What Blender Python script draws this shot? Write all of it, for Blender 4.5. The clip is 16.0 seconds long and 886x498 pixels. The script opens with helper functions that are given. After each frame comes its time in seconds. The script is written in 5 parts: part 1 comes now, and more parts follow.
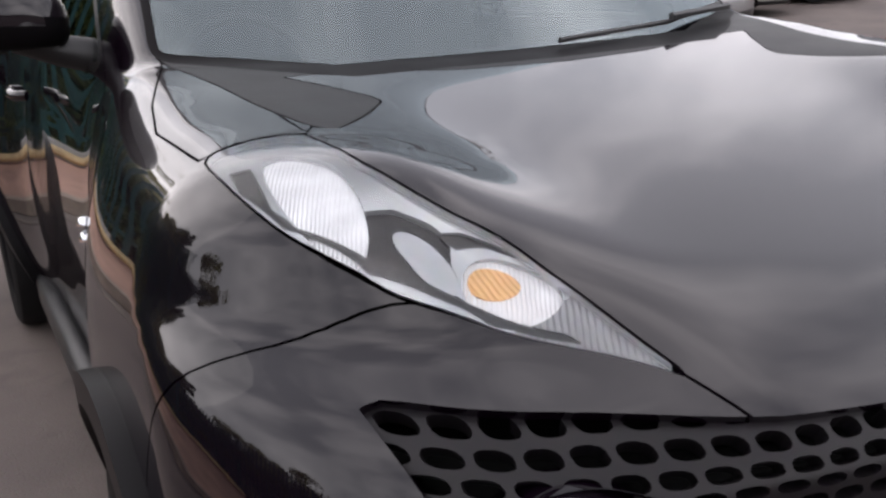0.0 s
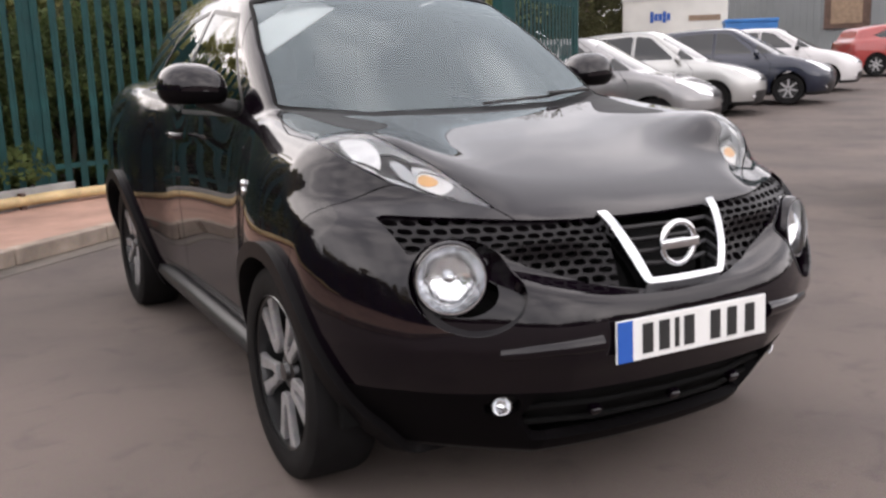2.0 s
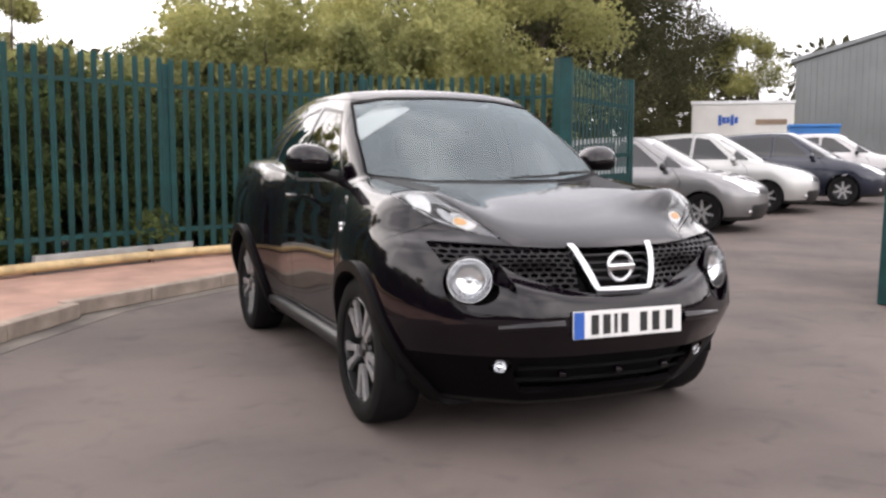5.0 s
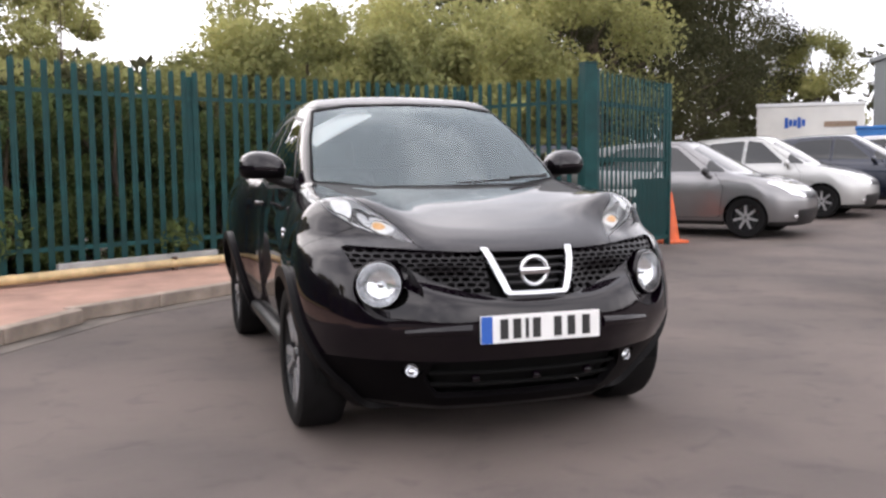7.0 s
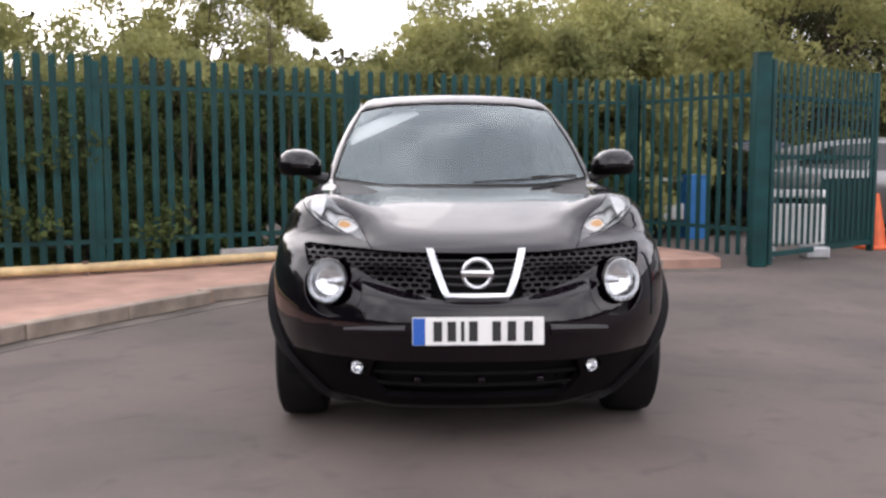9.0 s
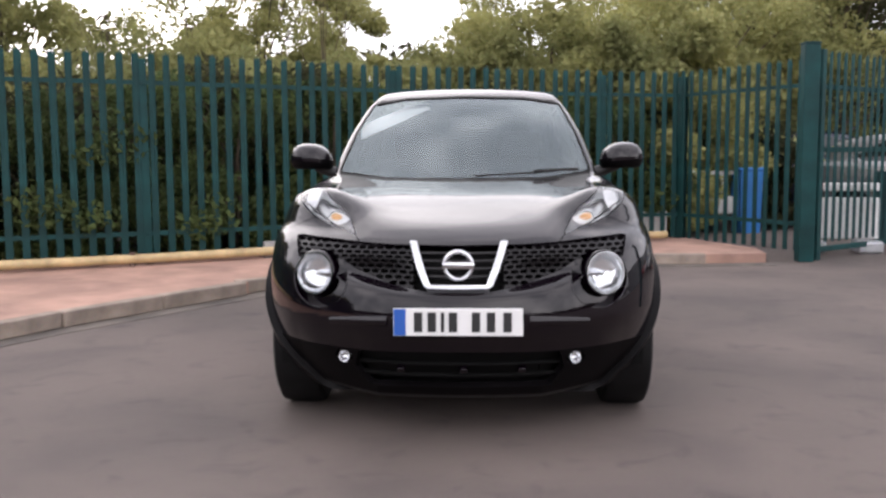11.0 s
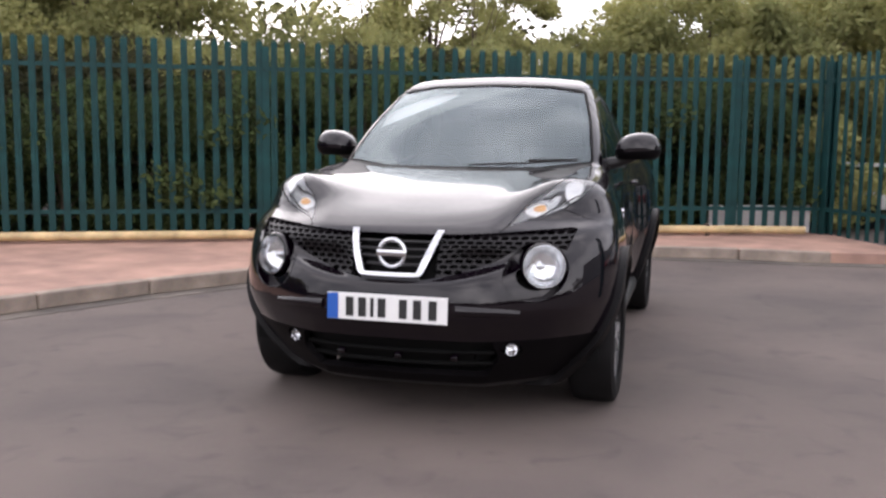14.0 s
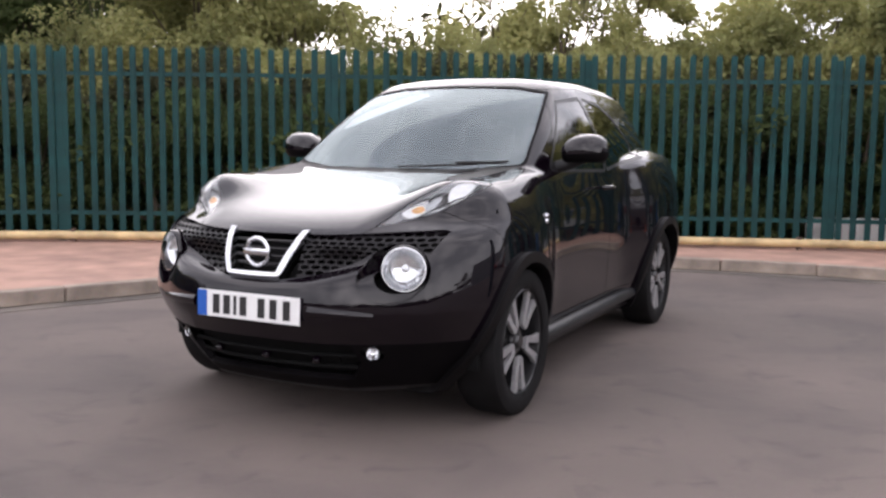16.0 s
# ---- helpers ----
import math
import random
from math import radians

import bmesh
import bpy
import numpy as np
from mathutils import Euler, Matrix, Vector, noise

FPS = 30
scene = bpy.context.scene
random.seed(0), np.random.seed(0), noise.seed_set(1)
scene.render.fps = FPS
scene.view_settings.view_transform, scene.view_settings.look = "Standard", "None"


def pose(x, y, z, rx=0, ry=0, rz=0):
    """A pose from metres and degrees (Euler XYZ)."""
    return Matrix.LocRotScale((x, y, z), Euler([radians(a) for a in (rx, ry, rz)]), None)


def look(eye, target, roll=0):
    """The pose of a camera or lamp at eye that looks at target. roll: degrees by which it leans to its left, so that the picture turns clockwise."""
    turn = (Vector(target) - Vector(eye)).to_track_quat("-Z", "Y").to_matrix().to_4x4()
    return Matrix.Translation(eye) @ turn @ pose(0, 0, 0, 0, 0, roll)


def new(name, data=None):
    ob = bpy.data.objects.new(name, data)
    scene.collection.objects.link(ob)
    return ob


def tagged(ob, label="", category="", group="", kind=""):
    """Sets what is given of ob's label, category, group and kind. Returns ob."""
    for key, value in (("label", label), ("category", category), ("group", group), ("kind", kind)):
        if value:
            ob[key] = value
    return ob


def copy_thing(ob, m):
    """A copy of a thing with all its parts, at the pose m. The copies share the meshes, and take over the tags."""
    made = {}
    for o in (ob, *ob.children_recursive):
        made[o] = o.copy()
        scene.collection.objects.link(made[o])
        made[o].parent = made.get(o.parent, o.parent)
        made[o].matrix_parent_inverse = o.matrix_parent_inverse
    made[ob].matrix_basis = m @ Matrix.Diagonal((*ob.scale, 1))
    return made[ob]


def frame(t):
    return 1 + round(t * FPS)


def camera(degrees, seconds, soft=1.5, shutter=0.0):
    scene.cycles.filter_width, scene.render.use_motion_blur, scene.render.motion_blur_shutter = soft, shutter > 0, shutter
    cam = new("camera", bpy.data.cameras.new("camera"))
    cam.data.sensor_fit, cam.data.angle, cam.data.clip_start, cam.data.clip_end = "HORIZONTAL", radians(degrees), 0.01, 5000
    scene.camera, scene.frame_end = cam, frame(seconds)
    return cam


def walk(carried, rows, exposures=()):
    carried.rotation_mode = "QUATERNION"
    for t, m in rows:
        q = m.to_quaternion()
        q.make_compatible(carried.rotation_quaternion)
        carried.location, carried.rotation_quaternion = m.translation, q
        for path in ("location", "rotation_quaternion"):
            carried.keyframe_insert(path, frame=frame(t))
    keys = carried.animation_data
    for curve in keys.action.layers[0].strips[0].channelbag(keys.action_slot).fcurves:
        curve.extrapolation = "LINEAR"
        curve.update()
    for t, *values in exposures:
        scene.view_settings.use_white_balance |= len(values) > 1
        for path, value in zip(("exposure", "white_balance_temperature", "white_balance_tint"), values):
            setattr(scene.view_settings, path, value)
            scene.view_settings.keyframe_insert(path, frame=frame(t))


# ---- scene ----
cam = camera(51.0, 16.0, soft=2.6)
PATH = [
    (0, (-1.025, -1.197, 1.267), (-0.117, 0.482, 0.67), -2.5),
    (0.5, (-1.163, -1.483, 1.302), (-0.247, 0.209, 0.757), -1.5),
    (1, (-1.273, -1.872, 1.296), (-0.365, -0.162, 0.795), -2.8),
    (1.5, (-1.508, -2.263, 1.269), (-0.572, -0.55, 0.837), -1.0),
    (2, (-1.69, -2.665, 1.261), (-0.776, -0.931, 0.866), -1.7),
    (2.5, (-1.858, -3.075, 1.269), (-0.956, -1.325, 0.916), -1.1),
    (3, (-2.051, -3.425, 1.269), (-1.137, -1.678, 0.934), -1.5),
    (3.5, (-2.102, -3.714, 1.249), (-1.205, -1.943, 1.002), -1.1),
    (4, (-2.144, -3.96, 1.215), (-1.306, -2.158, 0.986), -1.7),
    (4.5, (-2.176, -3.987, 1.219), (-1.368, -2.17, 1.008), -0.6),
    (7, (-1.515, -4.258, 1.198), (-0.897, -2.364, 1.019), -0.6),
    (7.5, (-1.172, -4.342, 1.198), (-0.709, -2.405, 1.011), -1.9),
    (8, (-0.836, -4.466, 1.217), (-0.528, -2.498, 1.036), 0.1),
    (8.5, (-0.54, -4.471, 1.204), (-0.36, -2.486, 1.043), -0.3),
    (9, (-0.262, -4.479, 1.22), (-0.194, -2.489, 1.03), -0.1),
    (9.5, (-0.007, -4.555, 1.224), (-0.041, -2.565, 1.029), 0.4),
    (12, (0.109, -4.541, 1.214), (0.017, -2.554, 0.999), -0.3),
    (12.5, (0.144, -4.553, 1.205), (0.069, -2.567, 0.985), 0.3),
    (13, (0.451, -4.489, 1.186), (0.326, -2.502, 0.998), -1.0),
    (13.5, (0.795, -4.444, 1.22), (0.513, -2.478, 0.988), -0.4),
    (14, (1.22, -4.434, 1.251), (0.692, -2.52, 1.011), 0.6),
    (14.5, (1.609, -4.27, 1.224), (0.905, -2.413, 0.98), 0.4),
    (15, (1.968, -4.114, 1.238), (1.169, -2.298, 0.985), -0.4),
    (15.5, (2.278, -3.994, 1.241), (1.395, -2.218, 0.985), 0.5),
    (16, (2.403, -3.877, 1.218), (1.511, -2.101, 0.996), 0.7),
]
walk(cam, [(t, look(eye, target, roll)) for t, eye, target, roll in PATH],
     [(0.0, 0.17, 6480, 14), (0.6, 0.40, 6480, 14), (1.5, 0.43, 6650, 14), (2.5, 0.24, 6800, 13), (4.0, 0.40, 6800, 13), (4.6, 0.46, 6780, 13), (7.0, 0.42, 6550, 13), (9.0, 0.29, 6480, 14), (12.5, 0.26, 6450, 15), (16.0, 0.26, 6430, 16)])

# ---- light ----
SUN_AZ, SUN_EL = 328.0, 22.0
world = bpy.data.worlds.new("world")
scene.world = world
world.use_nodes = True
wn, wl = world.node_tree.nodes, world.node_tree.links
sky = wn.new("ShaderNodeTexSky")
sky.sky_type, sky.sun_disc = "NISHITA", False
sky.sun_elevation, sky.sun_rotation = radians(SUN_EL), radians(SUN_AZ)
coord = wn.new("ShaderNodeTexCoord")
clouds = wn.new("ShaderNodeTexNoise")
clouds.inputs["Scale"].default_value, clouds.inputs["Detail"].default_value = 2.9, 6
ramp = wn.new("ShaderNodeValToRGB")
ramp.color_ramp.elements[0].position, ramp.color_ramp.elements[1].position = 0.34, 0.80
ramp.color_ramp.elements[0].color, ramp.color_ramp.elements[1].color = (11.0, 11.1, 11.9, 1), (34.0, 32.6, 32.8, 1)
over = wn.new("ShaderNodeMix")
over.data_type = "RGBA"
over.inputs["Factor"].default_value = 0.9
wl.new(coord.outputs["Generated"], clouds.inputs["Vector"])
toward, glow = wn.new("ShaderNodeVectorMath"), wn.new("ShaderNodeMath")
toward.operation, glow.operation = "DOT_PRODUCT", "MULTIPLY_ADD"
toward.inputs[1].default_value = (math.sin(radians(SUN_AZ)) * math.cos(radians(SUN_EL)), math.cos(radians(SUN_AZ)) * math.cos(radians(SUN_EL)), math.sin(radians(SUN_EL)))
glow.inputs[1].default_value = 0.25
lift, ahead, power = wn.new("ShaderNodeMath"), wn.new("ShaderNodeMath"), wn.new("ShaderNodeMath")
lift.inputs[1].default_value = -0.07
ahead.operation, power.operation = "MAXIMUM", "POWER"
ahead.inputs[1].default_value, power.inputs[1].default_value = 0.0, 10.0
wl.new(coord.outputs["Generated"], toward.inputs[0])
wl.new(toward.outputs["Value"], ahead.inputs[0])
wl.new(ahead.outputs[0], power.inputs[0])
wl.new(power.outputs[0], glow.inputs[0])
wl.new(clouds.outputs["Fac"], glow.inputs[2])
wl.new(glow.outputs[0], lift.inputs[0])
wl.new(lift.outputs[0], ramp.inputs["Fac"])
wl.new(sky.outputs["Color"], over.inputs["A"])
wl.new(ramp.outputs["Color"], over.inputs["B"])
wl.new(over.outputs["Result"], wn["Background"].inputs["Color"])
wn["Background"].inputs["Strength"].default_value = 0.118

sun = new("sun", bpy.data.lights.new("sun", "SUN"))
sun.data.energy, sun.data.angle, sun.data.color = 0.5, radians(64), (1.0, 0.95, 0.88)
sun.matrix_world = look((0, 0, 30), (30 * math.sin(radians(SUN_AZ)) * -1, -30 * math.cos(radians(SUN_AZ)), 30 - 30 * math.tan(radians(SUN_EL))))


# ---- materials ----
def material(name, colour, rough=0.6, metal=0.0, vary=0.25, scale=6.0, bump=0.0, bump_scale=80.0, second=None, coat=0.0, spread=0.0, **more):
    """Principled paint with two scales of noise in its colour, a roughness that varies and a fine relief."""
    m = bpy.data.materials.new(name)
    m.use_nodes = True
    n, l = m.node_tree.nodes, m.node_tree.links
    p = n["Principled BSDF"]
    p.inputs["Metallic"].default_value = metal
    p.inputs["Coat Weight"].default_value = coat
    p.inputs["Coat Roughness"].default_value = 0.02
    for key, value in more.items():
        p.inputs[key.replace("_", " ")].default_value = value
    tc = n.new("ShaderNodeTexCoord")
    big, fine = n.new("ShaderNodeTexNoise"), n.new("ShaderNodeTexNoise")
    big.inputs["Scale"].default_value, big.inputs["Detail"].default_value = scale, 6
    fine.inputs["Scale"].default_value, fine.inputs["Detail"].default_value = bump_scale, 3
    l.new(tc.outputs["Object"], big.inputs["Vector"])
    l.new(tc.outputs["Object"], fine.inputs["Vector"])
    cr = n.new("ShaderNodeValToRGB")
    dark = second or tuple(c * (1 - vary) for c in colour)
    light = colour if second else tuple(min(1, c * (1 + vary)) for c in colour)
    cr.color_ramp.elements[0].color, cr.color_ramp.elements[1].color = (*dark, 1), (*light, 1)
    cr.color_ramp.elements[0].position, cr.color_ramp.elements[1].position = 0.32, 0.68
    l.new(big.outputs["Fac"], cr.inputs["Fac"])
    mul = n.new("ShaderNodeMix")
    mul.data_type, mul.blend_type = "RGBA", "OVERLAY"
    mul.inputs["Factor"].default_value = min(1, vary)
    l.new(cr.outputs["Color"], mul.inputs["A"])
    l.new(fine.outputs["Color"], mul.inputs["B"])
    out = mul.outputs["Result"]
    if spread:
        info, hsv = n.new("ShaderNodeObjectInfo"), n.new("ShaderNodeHueSaturation")
        geo = n.new("ShaderNodeNewGeometry")
        add, mp = n.new("ShaderNodeMath"), n.new("ShaderNodeMapRange")
        l.new(info.outputs["Random"], add.inputs[0])
        l.new(geo.outputs["Random Per Island"], add.inputs[1])
        mp.inputs["From Max"].default_value = 2.0
        mp.inputs["To Min"].default_value, mp.inputs["To Max"].default_value = 1 - spread, 1 + spread
        l.new(add.outputs[0], mp.inputs["Value"])
        l.new(mp.outputs["Result"], hsv.inputs["Value"])
        l.new(out, hsv.inputs["Color"])
        out = hsv.outputs["Color"]
    l.new(out, p.inputs["Base Color"])
    mr = n.new("ShaderNodeMapRange")
    mr.inputs["To Min"].default_value, mr.inputs["To Max"].default_value = max(0, rough * 0.82), min(1, rough * 1.18)
    l.new(big.outputs["Fac"], mr.inputs["Value"])
    l.new(mr.outputs["Result"], p.inputs["Roughness"])
    if bump:
        b = n.new("ShaderNodeBump")
        b.inputs["Strength"].default_value, b.inputs["Distance"].default_value = bump, 0.01
        l.new(fine.outputs["Fac"], b.inputs["Height"])
        l.new(b.outputs["Normal"], p.inputs["Normal"])
    return m


def glass(name, colour, rough=0.0, ior=1.45):
    m = bpy.data.materials.new(name)
    m.use_nodes = True
    p = m.node_tree.nodes["Principled BSDF"]
    p.inputs["Base Color"].default_value = (*colour, 1)
    p.inputs["Transmission Weight"].default_value = 1
    p.inputs["Roughness"].default_value, p.inputs["IOR"].default_value = rough, ior
    return m


def thin_glass(name, colour, gloss=0.09, tint=(1, 1, 1)):
    """A thin pane: what lies behind it shows tinted, and it mirrors more at a slant."""
    m = bpy.data.materials.new(name)
    m.use_nodes = True
    n, l = m.node_tree.nodes, m.node_tree.links
    n.remove(n["Principled BSDF"])
    t, g, mix, fr = n.new("ShaderNodeBsdfTransparent"), n.new("ShaderNodeBsdfGlossy"), n.new("ShaderNodeMixShader"), n.new("ShaderNodeFresnel")
    t.inputs["Color"].default_value = (*colour, 1)
    g.inputs["Roughness"].default_value = 0.01
    g.inputs["Color"].default_value = (*tint, 1)
    fr.inputs["IOR"].default_value = gloss
    l.new(fr.outputs[0], mix.inputs[0])
    l.new(t.outputs[0], mix.inputs[1])
    l.new(g.outputs[0], mix.inputs[2])
    l.new(mix.outputs[0], n["Material Output"].inputs["Surface"])
    return m


PAINT = material("black_paint", (0.0024, 0.0008, 0.0026), rough=0.35, vary=0.12, scale=3, coat=1.0, bump_scale=900, Specular_IOR_Level=0.02, Coat_IOR=1.47)
PLASTIC = material("black_plastic", (0.009, 0.009, 0.010), rough=0.42, vary=0.3, bump=0.05, bump_scale=400)
INNER = material("dark_inner", (0.004, 0.004, 0.004), rough=0.8, vary=0.2, Specular_IOR_Level=0.1)
CHROME = material("chrome", (0.62, 0.63, 0.65), rough=0.14, metal=1.0, vary=0.06, scale=20)
REFLECTOR = material("reflector", (0.86, 0.87, 0.88), rough=0.16, metal=1.0, vary=0.06, scale=40)
LENS = thin_glass("clear_lens", (0.95, 0.96, 0.96), 1.38)
GLASS = thin_glass("tinted_glass", (0.25, 0.30, 0.29), 1.9)
SCREEN_GLASS = thin_glass("windscreen_glass", (0.96, 0.99, 0.99), 2.1, (0.85, 0.97, 1.0))
SATIN = material("satin_black", (0.0045, 0.004, 0.0045), rough=0.45, vary=0.25, scale=6, Specular_IOR_Level=0.15, bump=0.03, bump_scale=300)
GLOSS = material("gloss_black_plastic", (0.007, 0.006, 0.007), rough=0.34, vary=0.25, scale=10, Specular_IOR_Level=0.35)
MESH = material("grille_plastic", (0.006, 0.005, 0.006), rough=0.36, vary=0.25, scale=10, Specular_IOR_Level=0.24)
RIM_HIGHLIGHT = material("rim_highlight_grey", (0.10, 0.10, 0.105), rough=0.25, vary=0.2, scale=20, coat=0.6)
CARD = material("pale_card", (0.90, 0.90, 0.88), rough=0.6, vary=0.03)
SILVER = material("silvered_housing", (0.46, 0.46, 0.48), rough=0.30, metal=0.4, vary=0.2, scale=30)
DARK_GLASS = material("dark_window", (0.012, 0.014, 0.016), rough=0.06, vary=0.2, coat=0.3)
DULL = material("dull_black_plastic", (0.0035, 0.003, 0.0035), rough=0.5, vary=0.2, scale=8, Specular_IOR_Level=0.05)
HOUSING = material("grey_lamp_housing", (0.40, 0.41, 0.42), rough=0.22, metal=0.55, vary=0.08, scale=14)


def ribbed(name, colour, metal, rough, period=0.007, turn=30.0, **more):
    """Moulded optics: fine parallel ribs over a bright surface."""
    m = material(name, colour, rough=rough, metal=metal, vary=0.1, scale=30, bump=0.5, **more)
    n, l = m.node_tree.nodes, m.node_tree.links
    wave, spin, tc = n.new("ShaderNodeTexWave"), n.new("ShaderNodeMapping"), n.new("ShaderNodeTexCoord")
    wave.inputs["Scale"].default_value, wave.inputs["Distortion"].default_value = 0.314 / period, 1.2
    wave.inputs["Detail"].default_value = 0
    spin.inputs["Rotation"].default_value = (0, 0, radians(turn))
    l.new(tc.outputs["Object"], spin.inputs["Vector"])
    l.new(spin.outputs["Vector"], wave.inputs["Vector"])
    b = n["Bump"]
    b.inputs["Distance"].default_value = 0.003
    l.new(wave.outputs["Fac"], b.inputs["Height"])
    return m


RIBS = ribbed("ribbed_reflector", (0.90, 0.90, 0.91), 0.25, 0.3, 0.005)
RIBS_GREY = ribbed("ribbed_tip", (0.30, 0.30, 0.31), 0.5, 0.3)
AMBER = ribbed("amber_lens", (0.82, 0.47, 0.20), 0.15, 0.3, 0.006, -20)
CRYSTAL = material("crystal_reflector", (0.78, 0.79, 0.81), rough=0.10, metal=0.9, vary=0.12, scale=30, bump=0.55, bump_scale=18)
STEP = material("dark_lamp_step", (0.02, 0.02, 0.021), rough=0.25, metal=0.3, vary=0.1, scale=30)
FABRIC = material("dark_fabric", (0.022, 0.022, 0.024), rough=0.9, vary=0.3, scale=20, bump=0.2, bump_scale=300)
RUBBER = material("tyre_rubber", (0.0055, 0.0052, 0.0055), Specular_IOR_Level=0.18, rough=0.7, vary=0.35, scale=14, bump=0.15, bump_scale=160)
ALLOY = material("machined_alloy", (0.36, 0.355, 0.36), rough=0.34, metal=0.5, vary=0.15, scale=30)
ALLOY_DARK = material("dark_alloy", (0.008, 0.008, 0.009), rough=0.35, metal=0.2, vary=0.2, coat=0.5)
ASPHALT = material("asphalt", (0.093, 0.074, 0.068), rough=0.85, vary=0.25, scale=0.55, bump=0.35, bump_scale=140)


def stained(m, scale, low, high, depth):
    """Blotches of oil and damp over a material's own colour."""
    n, l = m.node_tree.nodes, m.node_tree.links
    old = n["Principled BSDF"].inputs["Base Color"].links[0].from_socket
    tc, noise, ramp, mul = n.new("ShaderNodeTexCoord"), n.new("ShaderNodeTexNoise"), n.new("ShaderNodeValToRGB"), n.new("ShaderNodeMix")
    noise.inputs["Scale"].default_value, noise.inputs["Detail"].default_value, noise.inputs["Distortion"].default_value = scale, 7, 0.6
    ramp.color_ramp.elements[0].position, ramp.color_ramp.elements[1].position = low, high
    ramp.color_ramp.elements[0].color, ramp.color_ramp.elements[1].color = (depth, depth, depth * 1.02, 1), (1.08, 1.08, 1.06, 1)
    mul.data_type, mul.blend_type = "RGBA", "MULTIPLY"
    mul.inputs["Factor"].default_value = 1.0
    l.new(tc.outputs["Object"], noise.inputs["Vector"])
    l.new(noise.outputs["Fac"], ramp.inputs["Fac"])
    l.new(old, mul.inputs["A"])
    l.new(ramp.outputs["Color"], mul.inputs["B"])
    l.new(mul.outputs["Result"], n["Principled BSDF"].inputs["Base Color"])


stained(ASPHALT, 1.1, 0.30, 0.52, 0.82)
stained(ASPHALT, 5.0, 0.28, 0.44, 0.80)
PAVING = material("paving", (0.37, 0.225, 0.175), rough=0.85, vary=0.2, scale=3, bump=0.3, bump_scale=120, spread=0.18)
KERB = material("kerb_concrete", (0.30, 0.243, 0.200), rough=0.9, vary=0.25, scale=5, bump=0.4, bump_scale=120, spread=0.12)
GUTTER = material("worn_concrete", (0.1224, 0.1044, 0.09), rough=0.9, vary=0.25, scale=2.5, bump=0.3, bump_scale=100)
stained(KERB, 2.2, 0.32, 0.60, 0.62)
stained(PAVING, 1.6, 0.30, 0.55, 0.80)
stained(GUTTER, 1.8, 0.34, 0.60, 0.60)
GREEN = material("green_paint", (0.0055, 0.040, 0.040), rough=0.6, vary=0.3, scale=4, bump=0.05, bump_scale=200, spread=0.15, Specular_IOR_Level=0.25)
YELLOW = material("yellow_paint", (0.50, 0.37, 0.19), rough=0.5, vary=0.3, scale=5, bump=0.1)
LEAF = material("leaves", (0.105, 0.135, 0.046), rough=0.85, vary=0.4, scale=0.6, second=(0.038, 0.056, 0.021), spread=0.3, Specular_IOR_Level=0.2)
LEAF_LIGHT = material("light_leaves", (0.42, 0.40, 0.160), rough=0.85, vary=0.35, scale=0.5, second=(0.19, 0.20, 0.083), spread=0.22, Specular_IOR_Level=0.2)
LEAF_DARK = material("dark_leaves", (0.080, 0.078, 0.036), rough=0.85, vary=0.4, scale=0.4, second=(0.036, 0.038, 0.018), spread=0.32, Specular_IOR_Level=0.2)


def translucent(m, share):
    """Thin leaves let part of the light through."""
    n, l = m.node_tree.nodes, m.node_tree.links
    p, out = n["Principled BSDF"], n["Material Output"]
    t, mix = n.new("ShaderNodeBsdfTranslucent"), n.new("ShaderNodeMixShader")
    mix.inputs[0].default_value = share
    l.new(p.inputs["Base Color"].links[0].from_socket, t.inputs["Color"])
    l.new(p.outputs[0], mix.inputs[1])
    l.new(t.outputs[0], mix.inputs[2])
    l.new(mix.outputs[0], out.inputs["Surface"])


for leaf in (LEAF, LEAF_LIGHT, LEAF_DARK):
    translucent(leaf, 0.42)

BARK = material("bark", (0.072, 0.054, 0.036), rough=0.9, vary=0.4, scale=6, bump=0.6, bump_scale=40)
EARTH = material("earth", (0.0648, 0.0612, 0.0324), rough=0.95, vary=0.4, scale=0.8, bump=0.5, bump_scale=30)
WHITE = material("white_plate", (0.74, 0.74, 0.725), rough=0.4, vary=0.03, coat=0.2)
BLUE = material("blue_print", (0.010, 0.085, 0.38), rough=0.4, vary=0.05, coat=0.2)
BLACK = material("black_print", (0.012, 0.012, 0.012), rough=0.5, vary=0.1)
ORANGE = material("orange_plastic", (0.6375, 0.1105, 0.0255), rough=0.5, vary=0.15)
GALV = material("galvanised_steel", (0.42, 0.43, 0.44), rough=0.45, metal=0.6, vary=0.25, scale=8)
CLAD = material("grey_cladding", (0.216, 0.2304, 0.2376), rough=0.55, vary=0.1, scale=0.6)
RED = material("red_plastic", (0.4675, 0.0255, 0.0213), rough=0.45, vary=0.15)
SKIP_BLUE = material("blue_steel", (0.024, 0.16, 0.44), rough=0.5, vary=0.2, scale=2)
BROWN = material("brown_frame", (0.10, 0.06, 0.045), rough=0.6, vary=0.3)
TAN = material("tan_panel", (0.27, 0.1875, 0.1275), rough=0.6, vary=0.2)
BOARD = material("concrete_board", (0.3, 0.3, 0.2925), rough=0.9, vary=0.2, scale=4, bump=0.3)
CREAM = material("white_container", (0.70, 0.68, 0.63), rough=0.5, vary=0.1, scale=1.2)


